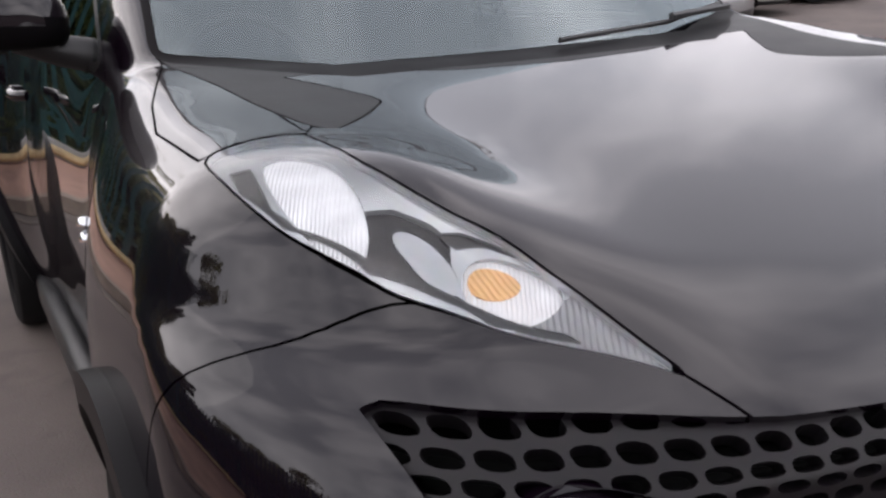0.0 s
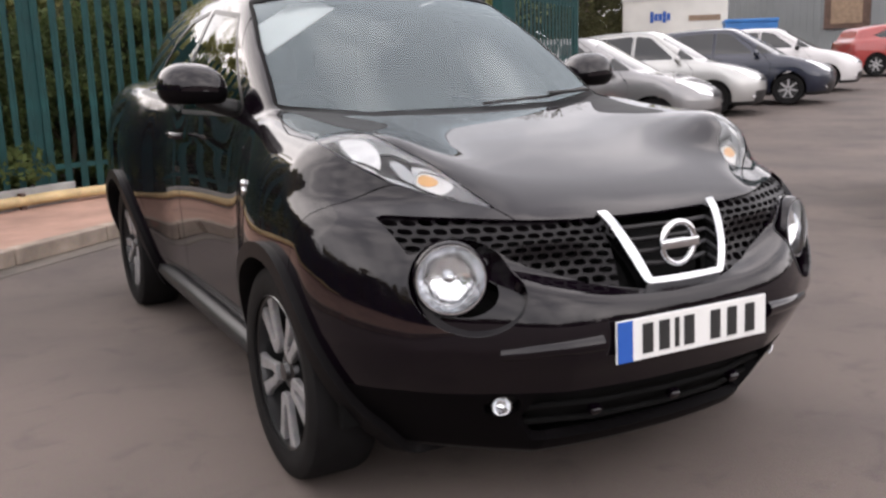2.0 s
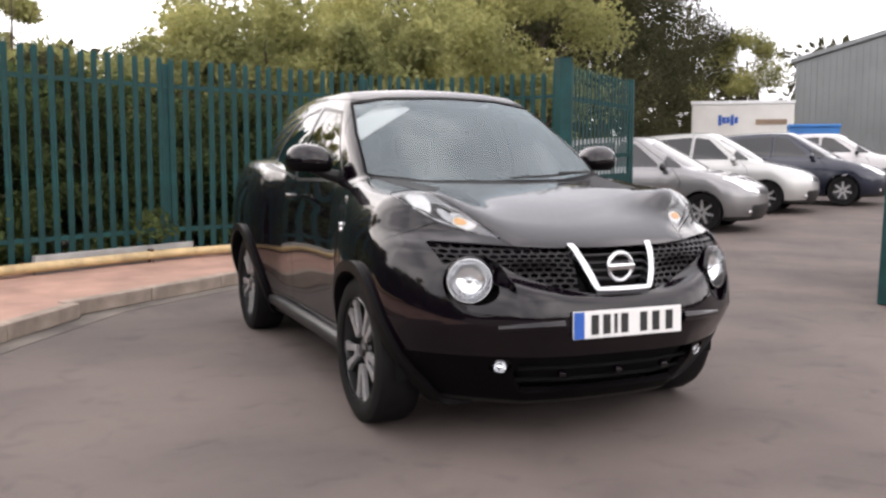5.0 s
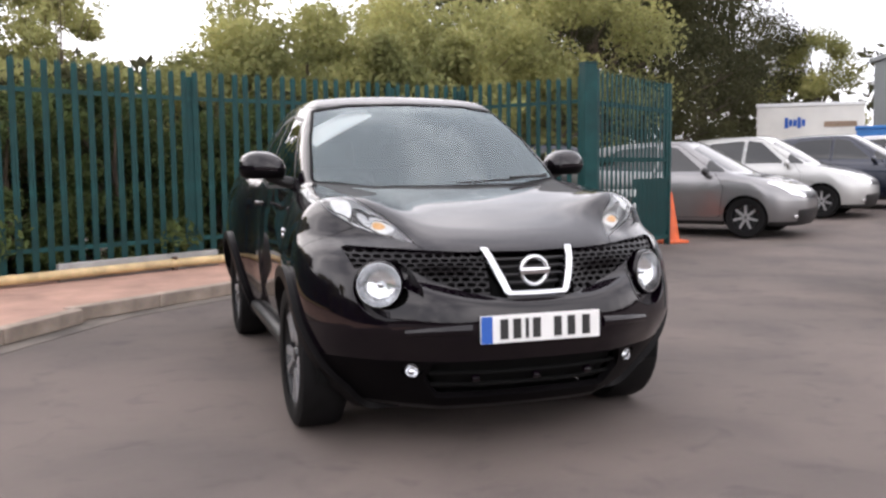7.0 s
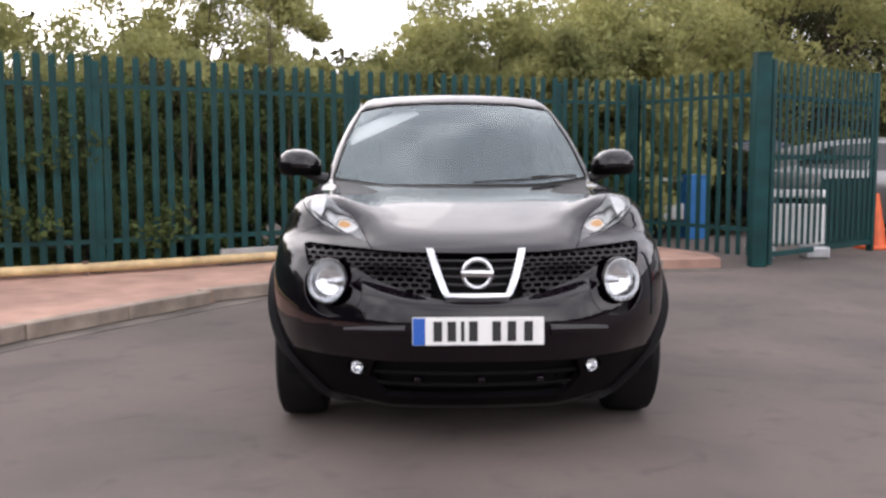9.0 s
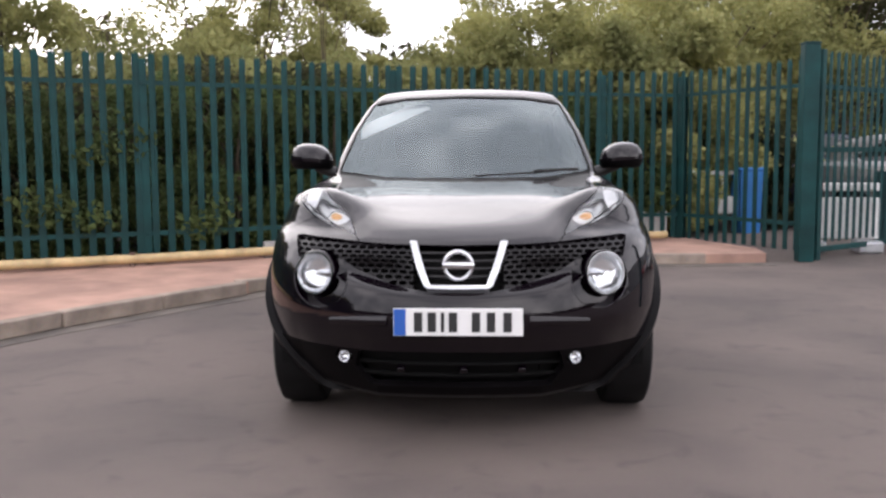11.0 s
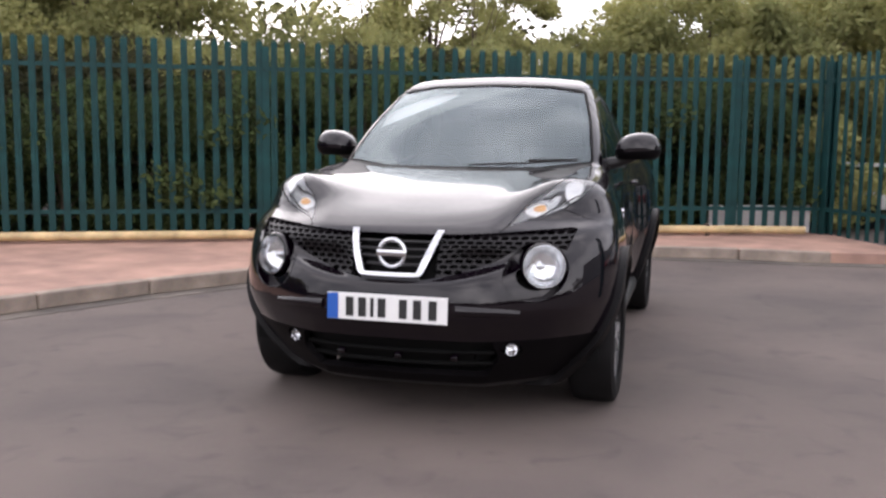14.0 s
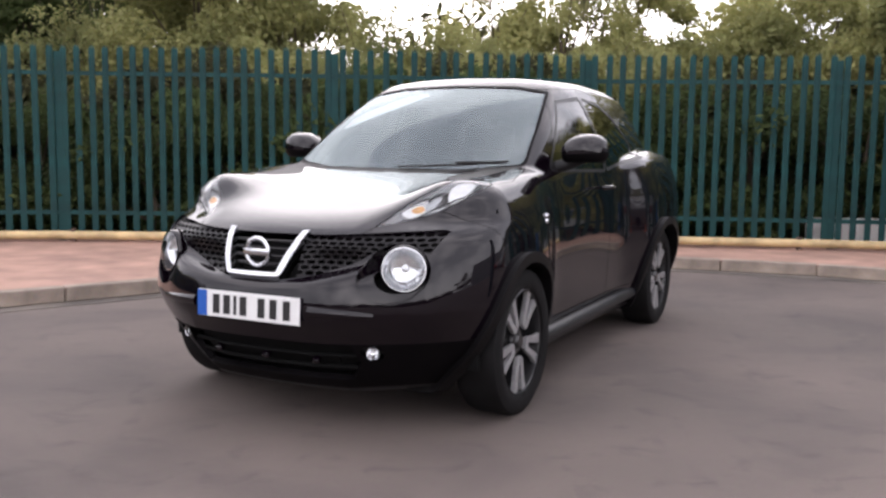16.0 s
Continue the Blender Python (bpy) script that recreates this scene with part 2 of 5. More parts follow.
# ---- building blocks ----
def finish(bm, smooth=None):
    """Shade smooth, with edges sharper than the given angle kept sharp."""
    bm.normal_update()
    for f in bm.faces:
        f.smooth = smooth is not None
    if smooth is not None:
        for e in bm.edges:
            e.smooth = len(e.link_faces) == 2 and e.calc_face_angle(0) < radians(smooth)


def part(name, bm, mat, parent=None, label="", smooth=None, m=None):
    """Link a bmesh as one mesh object, under a thing or a part if one is given."""
    finish(bm, smooth)
    layer, shade = bm.verts.layers.float_vector.get("outward"), []
    if layer is not None:
        for f in bm.faces:
            for c in f.loops:
                d = c.vert[layer].dot(f.normal)
                shade.append(tuple(c.vert[layer] if d > 0.7 else -c.vert[layer] if d < -0.7 else f.normal))
        bm.verts.layers.float_vector.remove(layer)
    me = bpy.data.meshes.new(name)
    bm.to_mesh(me)
    bm.free()
    if shade:
        me.normals_split_custom_set(shade)
    me.materials.append(mat)
    ob = new(name, me)
    if parent is not None:
        ob.parent = parent
    if m is not None:
        ob.matrix_basis = m
    return tagged(ob, label)


def thing(name, label, category, group="", kind="", m=None):
    ob = new(name)
    ob.empty_display_size = 0.1
    if m is not None:
        ob.matrix_basis = m
    return tagged(ob, label, category, group, kind)


def add_box(bm, size, m=None, bevel=0.0):
    r = bmesh.ops.create_cube(bm, size=1)
    vs = r["verts"]
    bmesh.ops.scale(bm, vec=size, verts=vs)
    if bevel:
        es = list({e for v in vs for e in v.link_edges})
        b = bmesh.ops.bevel(bm, geom=es, offset=bevel, segments=2, affect="EDGES", profile=0.5)
        vs = list({v for f in b["faces"] for v in f.verts} | {v for v in vs if v.is_valid})
    if m is not None:
        bmesh.ops.transform(bm, matrix=m, verts=vs)
    return vs


def box(size, m=None, bevel=0.0):
    bm = bmesh.new()
    add_box(bm, size, m, bevel)
    return bm


def add_tube(bm, points, radius, sides=10, taper=1.0, caps=True):
    """A round bar along points; the radius goes down to radius * taper at its end."""
    points = [Vector(p) for p in points]
    rings, n = [], len(points)
    for i, p in enumerate(points):
        d = (points[min(i + 1, n - 1)] - points[max(i - 1, 0)]).normalized()
        a = d.orthogonal().normalized() if i == 0 else (rings_a - d * rings_a.dot(d)).normalized()
        rings_a = a
        b = d.cross(a)
        r = radius * (1 + (taper - 1) * i / max(1, n - 1))
        rings.append([bm.verts.new(p + (a * math.cos(2 * math.pi * k / sides) + b * math.sin(2 * math.pi * k / sides)) * r) for k in range(sides)])
    for r0, r1 in zip(rings, rings[1:]):
        for k in range(sides):
            bm.faces.new((r0[k], r0[(k + 1) % sides], r1[(k + 1) % sides], r1[k]))
    if caps:
        bm.faces.new(rings[0][::-1])
        bm.faces.new(rings[-1])


def tube(points, radius, sides=10, taper=1.0):
    bm = bmesh.new()
    add_tube(bm, points, radius, sides, taper)
    return bm


def lathe(profile, sides=48, closed=True):
    """Turn a profile of (radius, height) round the z axis."""
    bm = bmesh.new()
    rings = []
    for r, z in profile:
        if r < 1e-6:
            rings.append([bm.verts.new((0, 0, z))])
        else:
            rings.append([bm.verts.new((r * math.cos(2 * math.pi * k / sides), r * math.sin(2 * math.pi * k / sides), z)) for k in range(sides)])
    for a, b in zip(rings, rings[1:]):
        for k in range(sides):
            q = [a[k % len(a)], a[(k + 1) % len(a)], b[(k + 1) % len(b)], b[k % len(b)]]
            q = list(dict.fromkeys(q))
            if len(q) > 2:
                bm.faces.new(q)
    bmesh.ops.recalc_face_normals(bm, faces=bm.faces)
    return bm


def prism(outline, depth, m=None, bevel=0.0):
    """A flat outline in x and y, drawn out along z."""
    bm = bmesh.new()
    lo = [bm.verts.new((x, y, 0)) for x, y in outline]
    hi = [bm.verts.new((x, y, depth)) for x, y in outline]
    bm.faces.new(lo[::-1])
    bm.faces.new(hi)
    for i in range(len(lo)):
        j = (i + 1) % len(lo)
        bm.faces.new((lo[i], lo[j], hi[j], hi[i]))
    bmesh.ops.recalc_face_normals(bm, faces=bm.faces)
    if bevel:
        bmesh.ops.bevel(bm, geom=[e for e in bm.edges], offset=bevel, segments=2, affect="EDGES")
    if m is not None:
        bmesh.ops.transform(bm, matrix=m, verts=bm.verts)
    return bm


def lettering(text, size, m, mat, parent, name, depth=0.002, squeeze=1.0):
    cu = bpy.data.curves.new(name, "FONT")
    cu.body, cu.size, cu.extrude, cu.align_x, cu.align_y = text, size, depth, "CENTER", "CENTER"
    ob = bpy.data.objects.new(name, cu)
    me = bpy.data.meshes.new_from_object(ob)
    bpy.data.objects.remove(ob)
    me.materials.append(mat)
    made = new(name, me)
    made.parent = parent
    made.matrix_basis = m @ Matrix.Diagonal((squeeze, 1, 1, 1))
    return made


# ---- car bodies: smooth solids, skinned by rays and cut into panels ----
def smax(a, b, k):
    h = np.clip(0.5 + 0.5 * (a - b) / k, 0, 1)
    return b + (a - b) * h + k * h * (1 - h)


def smin(a, b, k):
    return -smax(-a, -b, k)


def spline(v, knots):
    """A smooth curve through knots of (place, value)."""
    x, y = np.array([k[0] for k in knots], float), np.array([k[1] for k in knots], float)
    h = np.diff(x)
    d = np.diff(y) / h
    m = np.concatenate(([d[0]], (d[:-1] * h[1:] + d[1:] * h[:-1]) / (h[:-1] + h[1:]), [d[-1]]))
    v = np.asarray(v, float)
    i = np.clip(np.searchsorted(x, v) - 1, 0, len(h) - 1)
    t = (v - x[i]) / h[i]
    tc = np.clip(t, 0, 1)
    s = y[i] * (2 * tc**3 - 3 * tc**2 + 1) + h[i] * m[i] * (tc**3 - 2 * tc**2 + tc) + y[i + 1] * (3 * tc**2 - 2 * tc**3) + h[i] * m[i + 1] * (tc**3 - tc**2)
    return s + np.where(t < 0, t * h[i] * m[i], 0) + np.where(t > 1, (t - 1) * h[i] * m[i + 1], 0)


def outline_distance(u, v, pts, rounding=0.0):
    """Signed distance to a polygon in a plane; below nought inside."""
    d, inside = np.full(np.shape(u), 1e9), np.zeros(np.shape(u), bool)
    for (x0, y0), (x1, y1) in zip(pts, pts[1:] + pts[:1]):
        ex, ey = x1 - x0, y1 - y0
        t = np.clip(((u - x0) * ex + (v - y0) * ey) / (ex * ex + ey * ey), 0, 1)
        d = np.minimum(d, np.hypot(u - x0 - t * ex, v - y0 - t * ey))
        if ey:
            cross = ((y0 > v) != (y1 > v)) & (u < (v - y0) * ex / ey + x0)
            inside ^= cross
    return np.where(inside, -d, d) - rounding


def rounded(pts, times=2):
    """A closed outline with its corners cut away step by step; a point given twice stays sharp."""
    for _ in range(times):
        pts = [q for (x0, y0), (x1, y1) in zip(pts, pts[1:] + pts[:1]) for q in ((0.75 * x0 + 0.25 * x1, 0.75 * y0 + 0.25 * y1), (0.25 * x0 + 0.75 * x1, 0.25 * y0 + 0.75 * y1))]
    return list(dict.fromkeys(pts))


class Sheet:
    """Half a body (x above nought) as polygons that can be cut along curves and told apart by region."""

    def __init__(self, solid, front, rear, height, around=96, caps=(80, 120, 36), reach=2.6):
        phi = np.concatenate((np.linspace(0.0, math.pi / 2, caps[0], endpoint=False), np.full(caps[1], math.pi / 2), np.linspace(math.pi / 2, math.pi, caps[2] + 1)[1:]))
        org = np.concatenate((np.full(caps[0], front), np.linspace(front, rear, caps[1]), np.full(caps[2], rear)))
        th = np.linspace(0, math.pi, around)
        P, T = np.meshgrid(phi, th, indexing="ij")
        O = np.repeat(org[:, None], around, 1)
        way = np.stack((np.sin(P) * np.sin(T), -np.cos(P), np.sin(P) * np.cos(T)), -1)
        base = np.stack((np.zeros_like(O), O, np.full_like(O, height)), -1)
        far, step = np.zeros(O.shape), 0.03
        lo, hi = np.zeros(O.shape), np.full(O.shape, reach)
        found = np.zeros(O.shape, bool)
        for i in range(int(reach / step)):
            d = (i + 1) * step
            out = (solid(base + way * d) > 0) & ~found
            lo[out], hi[out] = d - step, d
            found |= out
        for _ in range(22):
            mid = (lo + hi) / 2
            out = solid(base + way * mid[..., None]) > 0
            hi, lo = np.where(out, mid, hi), np.where(out, lo, mid)
        pts = base + way * ((lo + hi) / 2)[..., None]
        pts[:, 0, 0] = pts[:, -1, 0] = 0
        pts[0, :, 0] = 0
        n0, n1 = O.shape
        self.v = [tuple(p) for p in pts.reshape(-1, 3)]
        self.f, self.tag = [], []
        for i in range(n0 - 1):
            for j in range(n1 - 1):
                a, b, c, d = i * n1 + j, i * n1 + j + 1, (i + 1) * n1 + j + 1, (i + 1) * n1 + j
                self.f.append((a, d, c, b) if i else (a, d, c))
                self.tag.append("")
        self.solid = solid

    def carve(self, field, tag, within=""):
        """Cut along field = 0 the polygons of the given region, and tag those below nought."""
        use = [i for i, t in enumerate(self.tag) if t == within]
        value = field(np.array(self.v))
        value[np.abs(value) < 2e-4] = 2e-4
        value = list(value)
        made, out_f, out_t = {}, [], []
        skip = set(use)
        for i, (f, t) in enumerate(zip(self.f, self.tag)):
            if i not in skip:
                out_f.append(f), out_t.append(t)
                continue
            s = [value[k] < 0 for k in f]
            if all(s) or not any(s):
                out_f.append(f), out_t.append(tag if s[0] else t)
                continue
            n = len(f)
            ins, outs = [], []
            for k in range(n):
                a, b = f[k], f[(k + 1) % n]
                (ins if s[k] else outs).append(a)
                if s[k] != s[(k + 1) % n]:
                    key = (min(a, b), max(a, b))
                    if key not in made:
                        w = value[a] / (value[a] - value[b])
                        made[key] = len(self.v)
                        self.v.append(tuple(p + (q - p) * w for p, q in zip(self.v[a], self.v[b])))
                        value.append(0.0)
                    ins.append(made[key]), outs.append(made[key])
            for poly, name in ((ins, tag), (outs, t)):
                if len(poly) > 2:
                    out_f.append(tuple(poly)), out_t.append(name)
        self.f, self.tag = out_f, out_t

    def seam(self, field, within="", width=0.0018):
        """A shut line along field = 0: the region below nought gets its own name from the caller; the strip is dropped."""
        self.carve(lambda p: field(p) - width, "_seam", within)
        self.carve(lambda p: field(p) + width, "_in", "_seam")
        self.rename("_seam", "_gap")

    def refine(self, tag):
        """Split each polygon of a region into quads round its middle."""
        mids, out_f, out_t = {}, [], []

        def mid(a, b):
            key = (min(a, b), max(a, b))
            if key not in mids:
                mids[key] = len(self.v)
                self.v.append(tuple((p + q) / 2 for p, q in zip(self.v[a], self.v[b])))
            return mids[key]

        for f, t in zip(self.f, self.tag):
            if t != tag:
                out_f.append(f), out_t.append(t)
                continue
            n = len(f)
            c = len(self.v)
            self.v.append(tuple(sum(self.v[k][i] for k in f) / n for i in range(3)))
            for k in range(n):
                out_f.append((f[k], mid(f[k], f[(k + 1) % n]), c, mid(f[k - 1], f[k]))), out_t.append(t)
        self.f, self.tag = out_f, out_t

    def rename(self, old, fresh):
        self.tag = [fresh if t == old else t for t in self.tag]

    def bmesh(self, tags, side=0, rim=0.0, lift=0.0, rim_only=False):
        """The named regions as a bmesh. side: 1 as built, -1 mirrored, 0 both halves joined. rim: how deep the edges turn in."""
        tags = {tags} if isinstance(tags, str) else set(tags)
        bm = bmesh.new()
        for s in ((1, -1) if side == 0 else (side,)):
            got = {}
            for f, t in zip(self.f, self.tag):
                if t not in tags:
                    continue
                vs = []
                for k in f:
                    if k not in got:
                        x, y, z = self.v[k]
                        got[k] = bm.verts.new((x * s, y, z))
                    vs.append(got[k])
                vs = list(dict.fromkeys(vs))
                if len(vs) > 2:
                    try:
                        bm.faces.new(vs if s < 0 else vs[::-1])
                    except ValueError:
                        pass
        bmesh.ops.remove_doubles(bm, verts=bm.verts, dist=0.0004)
        bmesh.ops.dissolve_degenerate(bm, edges=bm.edges, dist=0.0002)
        bm.normal_update()
        layer = bm.verts.layers.float_vector.new("outward")
        co = np.array([v.co for v in bm.verts])
        grad = np.stack([self.solid(co + d) - self.solid(co - d) for d in np.eye(3) * 0.002], 1)
        grad /= np.linalg.norm(grad, axis=1)[:, None]
        for v, g in zip(bm.verts, grad.tolist()):
            v[layer] = Vector(g)
            v.co += v[layer] * lift
        if rim:
            edges = [e for e in bm.edges if e.is_boundary and not (side == 0 and max(abs(v.co.x) for v in e.verts) < 1e-4)]
            ext = bmesh.ops.extrude_edge_only(bm, edges=edges)
            fresh = [g for g in ext["geom"] if isinstance(g, bmesh.types.BMVert)]
            for v in fresh:
                v.co -= v[layer] * rim
            if rim_only:
                keep = set(fresh)
                bmesh.ops.delete(bm, geom=[f for f in bm.faces if not any(v in keep for v in f.verts)], context="FACES")
        return bm

# ---- ground, pavement, kerb ----
def along(line, d):
    """The place and the way at a distance along a line of plan points."""
    for a, b in zip(line, line[1:]):
        a, b = Vector(a), Vector(b)
        n = (b - a).length
        if d <= n or b == Vector(line[-1]):
            return a + (b - a) * (d / n), (b - a).normalized()
        d -= n


def length(line):
    return sum((Vector(b) - Vector(a)).length for a, b in zip(line, line[1:]))


FENCE = [(-8.6, 1.6), (-6.1, 3.5), (-3.36, 4.88), (-0.95, 6.45), (1.62, 7.40), (2.65, 7.74), (3.68, 6.0)]
KERB_LINE = [(-4.6, -6.0), (-3.9, -1.8), (-3.5, 0.65), (-3.0, 1.75), (-2.45, 2.7), (-1.8, 3.75), (-0.55, 4.85), (0.3, 5.55), (1.4, 5.72), (2.3, 5.72), (3.25, 5.85)]



def rise(x, y):
    """The yard climbs gently beyond the gate."""
    return 0.03 * min(max(0.0, 0.7 * x + 0.7 * y - 10.0), 22.0)


ground = bmesh.new()
bmesh.ops.create_grid(ground, x_segments=150, y_segments=150, size=150)
for v in ground.verts:
    v.co.z = rise(v.co.x, v.co.y)
    if max(abs(v.co.x), abs(v.co.y)) > 149:
        v.co.x, v.co.y = v.co.x * 8, v.co.y * 8
tagged(part("ground", ground, ASPHALT), "worn grey tarmac yard with faint stains", "ground", kind="structure")


def slab(outline, z0, z1):
    bm = prism(outline, z1 - z0)
    bmesh.ops.translate(bm, verts=bm.verts, vec=(0, 0, z0))
    return bm


inset = []
for i, p in enumerate(KERB_LINE):
    w = (Vector(KERB_LINE[min(len(KERB_LINE) - 1, i + 1)]) - Vector(KERB_LINE[max(0, i - 1)])).normalized()
    inset.append((p[0] - w.y * 0.03, p[1] + w.x * 0.03))
pave_outline = inset + [(3.3, 6.4), (2.75, 7.95), (1.55, 7.65), (-1.1, 6.7), (-3.5, 5.1), (-6.25, 3.75), (-8.8, 1.85), (-9.8, -1.0), (-10.5, -6.0)]
pavement = part("pavement", slab(pave_outline, 0.0, 0.105), PAVING)
tagged(pavement, "raised pavement of weathered pinkish block paving", "pavement", kind="structure")

# kerb stones, one by one along the edge
kerb = thing("kerb", "row of weathered concrete kerb stones edging the pavement", "kerb", kind="structure")
stone = box((0.89, 0.11, 0.118), bevel=0.012)
stone_ob = part("kerb_stone", stone, KERB, kerb)
total, d, first = length(KERB_LINE), 0.45, True
while d < total - 0.3:
    p, w = along(KERB_LINE, d)
    ob = stone_ob if first else new("kerb_stone", stone_ob.data)
    ob.parent, first = kerb, False
    ob.matrix_basis = pose(p.x, p.y, 0.0615, 0, 0, math.degrees(math.atan2(w.y, w.x)))
    d += 0.9

# a pale concrete channel at the foot of the kerb
inner, outer = [], []
for i, p in enumerate(KERB_LINE):
    a, c = Vector(KERB_LINE[max(0, i - 1)]), Vector(KERB_LINE[min(len(KERB_LINE) - 1, i + 1)])
    w = (c - a).normalized()
    inner.append(tuple(Vector(p)))
    outer.append(tuple(Vector(p) + Vector((w.y, -w.x)) * 0.24))
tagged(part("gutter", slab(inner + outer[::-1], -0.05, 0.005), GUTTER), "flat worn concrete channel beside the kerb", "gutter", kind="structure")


# ---- palisade fence ----
def pale_mesh(height, width=0.07):
    """A pressed steel pale: a shallow W in section with a three-pointed top."""
    h, w = height, width / 2
    outline = [(-w, 0), (w, 0), (w, h - 0.06), (w * 0.72, h - 0.015), (w * 0.38, h - 0.05), (0, h), (-w * 0.38, h - 0.05), (-w * 0.72, h - 0.015), (-w, h - 0.06)]
    bm = bmesh.new()
    for s, y in ((1, 0.0), (-1, 0.004)):
        vs = []
        for x, z in outline:
            dip = 0.014 * (abs(x) / w) ** 2
            vs.append(bm.verts.new((x, y + dip, z)))
        bm.faces.new(vs if s > 0 else vs[::-1])
    bm.verts.ensure_lookup_table()
    n = len(outline)
    for i in range(n):
        j = (i + 1) % n
        bm.faces.new((bm.verts[j], bm.verts[i], bm.verts[n + i], bm.verts[n + j]))
    me = bpy.data.meshes.new("pale")
    bm.to_mesh(me)
    bm.free()
    me.materials.append(GREEN)
    return me


PALE = pale_mesh(2.16)
PITCH = 0.152


def bay(a, b, z0, post=True, first=0.1):
    """A bay of palisade from post a to the next: an I-section post, two angle rails and the pales."""
    a, b = Vector(a), Vector(b)
    d, turn = (b - a).length, math.degrees(math.atan2(b.y - a.y, b.x - a.x))
    t = thing("palisade_fence", "dark green steel palisade fence bay with pointed pales", "fence", "palisade fence bays", m=pose(a.x, a.y, z0, 0, 0, turn))
    bm = bmesh.new()
    add_box(bm, (0.008, 0.10, 2.1), pose(0, 0.05, 1.05))
    for y in (0.0, 0.1):
        add_box(bm, (0.080, 0.008, 2.1), pose(0, y, 1.05))
    part("post", bm, GREEN, t)
    for z in (0.32, 1.86):
        bm = bmesh.new()
        add_box(bm, (d, 0.006, 0.045), pose(d / 2, -0.012, z))
        add_box(bm, (d, 0.04, 0.006), pose(d / 2, 0.008, z + 0.02))
        part("rail", bm, GREEN, t)
    n = int(d / PITCH)
    for i in range(n):
        p = new("pale", PALE)
        p.parent = t
        p.matrix_basis = pose((i + 0.5) * d / n, -0.032, 0.02 + random.uniform(-0.006, 0.006), 0, random.uniform(-0.35, 0.35), 0)
    return t


WEST = [(-10.9, -9.5), (-10.7, -6.7), (-10.3, -3.9), (-9.6, -1.1), (-8.6, 1.6)]
for line in (FENCE, WEST):
    for a, b in zip(line, line[1:]):
        bay(a, b, 0.10)

# ---- gate ----
gate_post = thing("gate_post", "square dark green steel gate post", "gate post", m=pose(3.70, 6.0, 0))
part("post", box((0.17, 0.17, 2.40), pose(0, 0, 1.2), 0.01), GREEN, gate_post)
part("cap", box((0.18, 0.18, 0.02), pose(0, 0, 2.412), 0.004), GREEN, gate_post)


def gate_leaf(a, b, z0):
    a, b = Vector(a), Vector(b)
    d, turn = (b - a).length, math.degrees(math.atan2(b.y - a.y, b.x - a.x))
    t = thing("palisade_gate", "open dark green steel palisade gate leaf", "gate", "gate leaves", m=pose(a.x, a.y, z0, 0, 0, turn))
    for x in (0.04, d - 0.04):
        part("stile", box((0.08, 0.08, 2.36), pose(x, 0.02, 1.18), 0.006), GREEN, t)
    for z in (0.12, 1.25, 1.95):
        part("rail", box((d - 0.08, 0.05, 0.06), pose(d / 2, 0.02, z), 0.005), GREEN, t)
    part("sheet", box((d * 0.5, 0.006, 0.85), pose(d * 0.73, 0.03, 0.56)), GREEN, t)
    n = int(d / 0.15)
    for i in range(n):
        p = new("pale", PALE)
        p.parent = t
        p.matrix_basis = pose(0.1 + (i + 0.5) * (d - 0.2) / n, -0.03, 0.20, 0, random.uniform(-0.3, 0.3), 0)
    return t


gate_leaf((3.86, 6.1), (5.95, 7.78), 0.0)
gate_post_b = thing("gate_post", "square dark green steel gate post", "gate post", m=pose(4.28, 1.53, 0, 0, 2.0, 0))
part("post", box((0.20, 0.20, 2.75), pose(0, 0, 1.375), 0.01), GREEN, gate_post_b)
gate_leaf((4.36, 1.60), (6.3, 3.0), 0.0)

# ---- low pipe rail along the fence foot ----
def beside(line, gap):
    out = []
    for i, p in enumerate(line):
        a, b = Vector(line[max(0, i - 1)]), Vector(line[min(len(line) - 1, i + 1)])
        w = (b - a).normalized()
        out.append(Vector(p) + Vector((w.y, -w.x)) * gap)
    return out


PIPE = beside(FENCE[:-1], 0.16)
PIPE[-1] = Vector((2.45, 7.45))
rail = thing("pipe_rail", "low cream-yellow steel pipe rail on short posts", "rail")
bm = bmesh.new()
add_tube(bm, [(p.x, p.y, 0.180) for p in PIPE], 0.048, 12)
part("pipe", bm, YELLOW, rail, smooth=50)
d = 0.6
while d < length([tuple(p) for p in PIPE]):
    p, w = along([tuple(p) for p in PIPE], d)
    part("bracket", box((0.05, 0.05, 0.16), pose(p.x, p.y, 0.17, 0, 0, math.degrees(math.atan2(w.y, w.x))), 0.006), BROWN, rail)
    d += 2.7
board = thing("gravel_board", "pale concrete board lying at the fence foot", "board", m=pose(-1.50, 5.98, 0.10, 0, 0, 33))
part("board", box((1.9, 0.06, 0.18), pose(0, 0, 0.09), 0.008), BOARD, board)


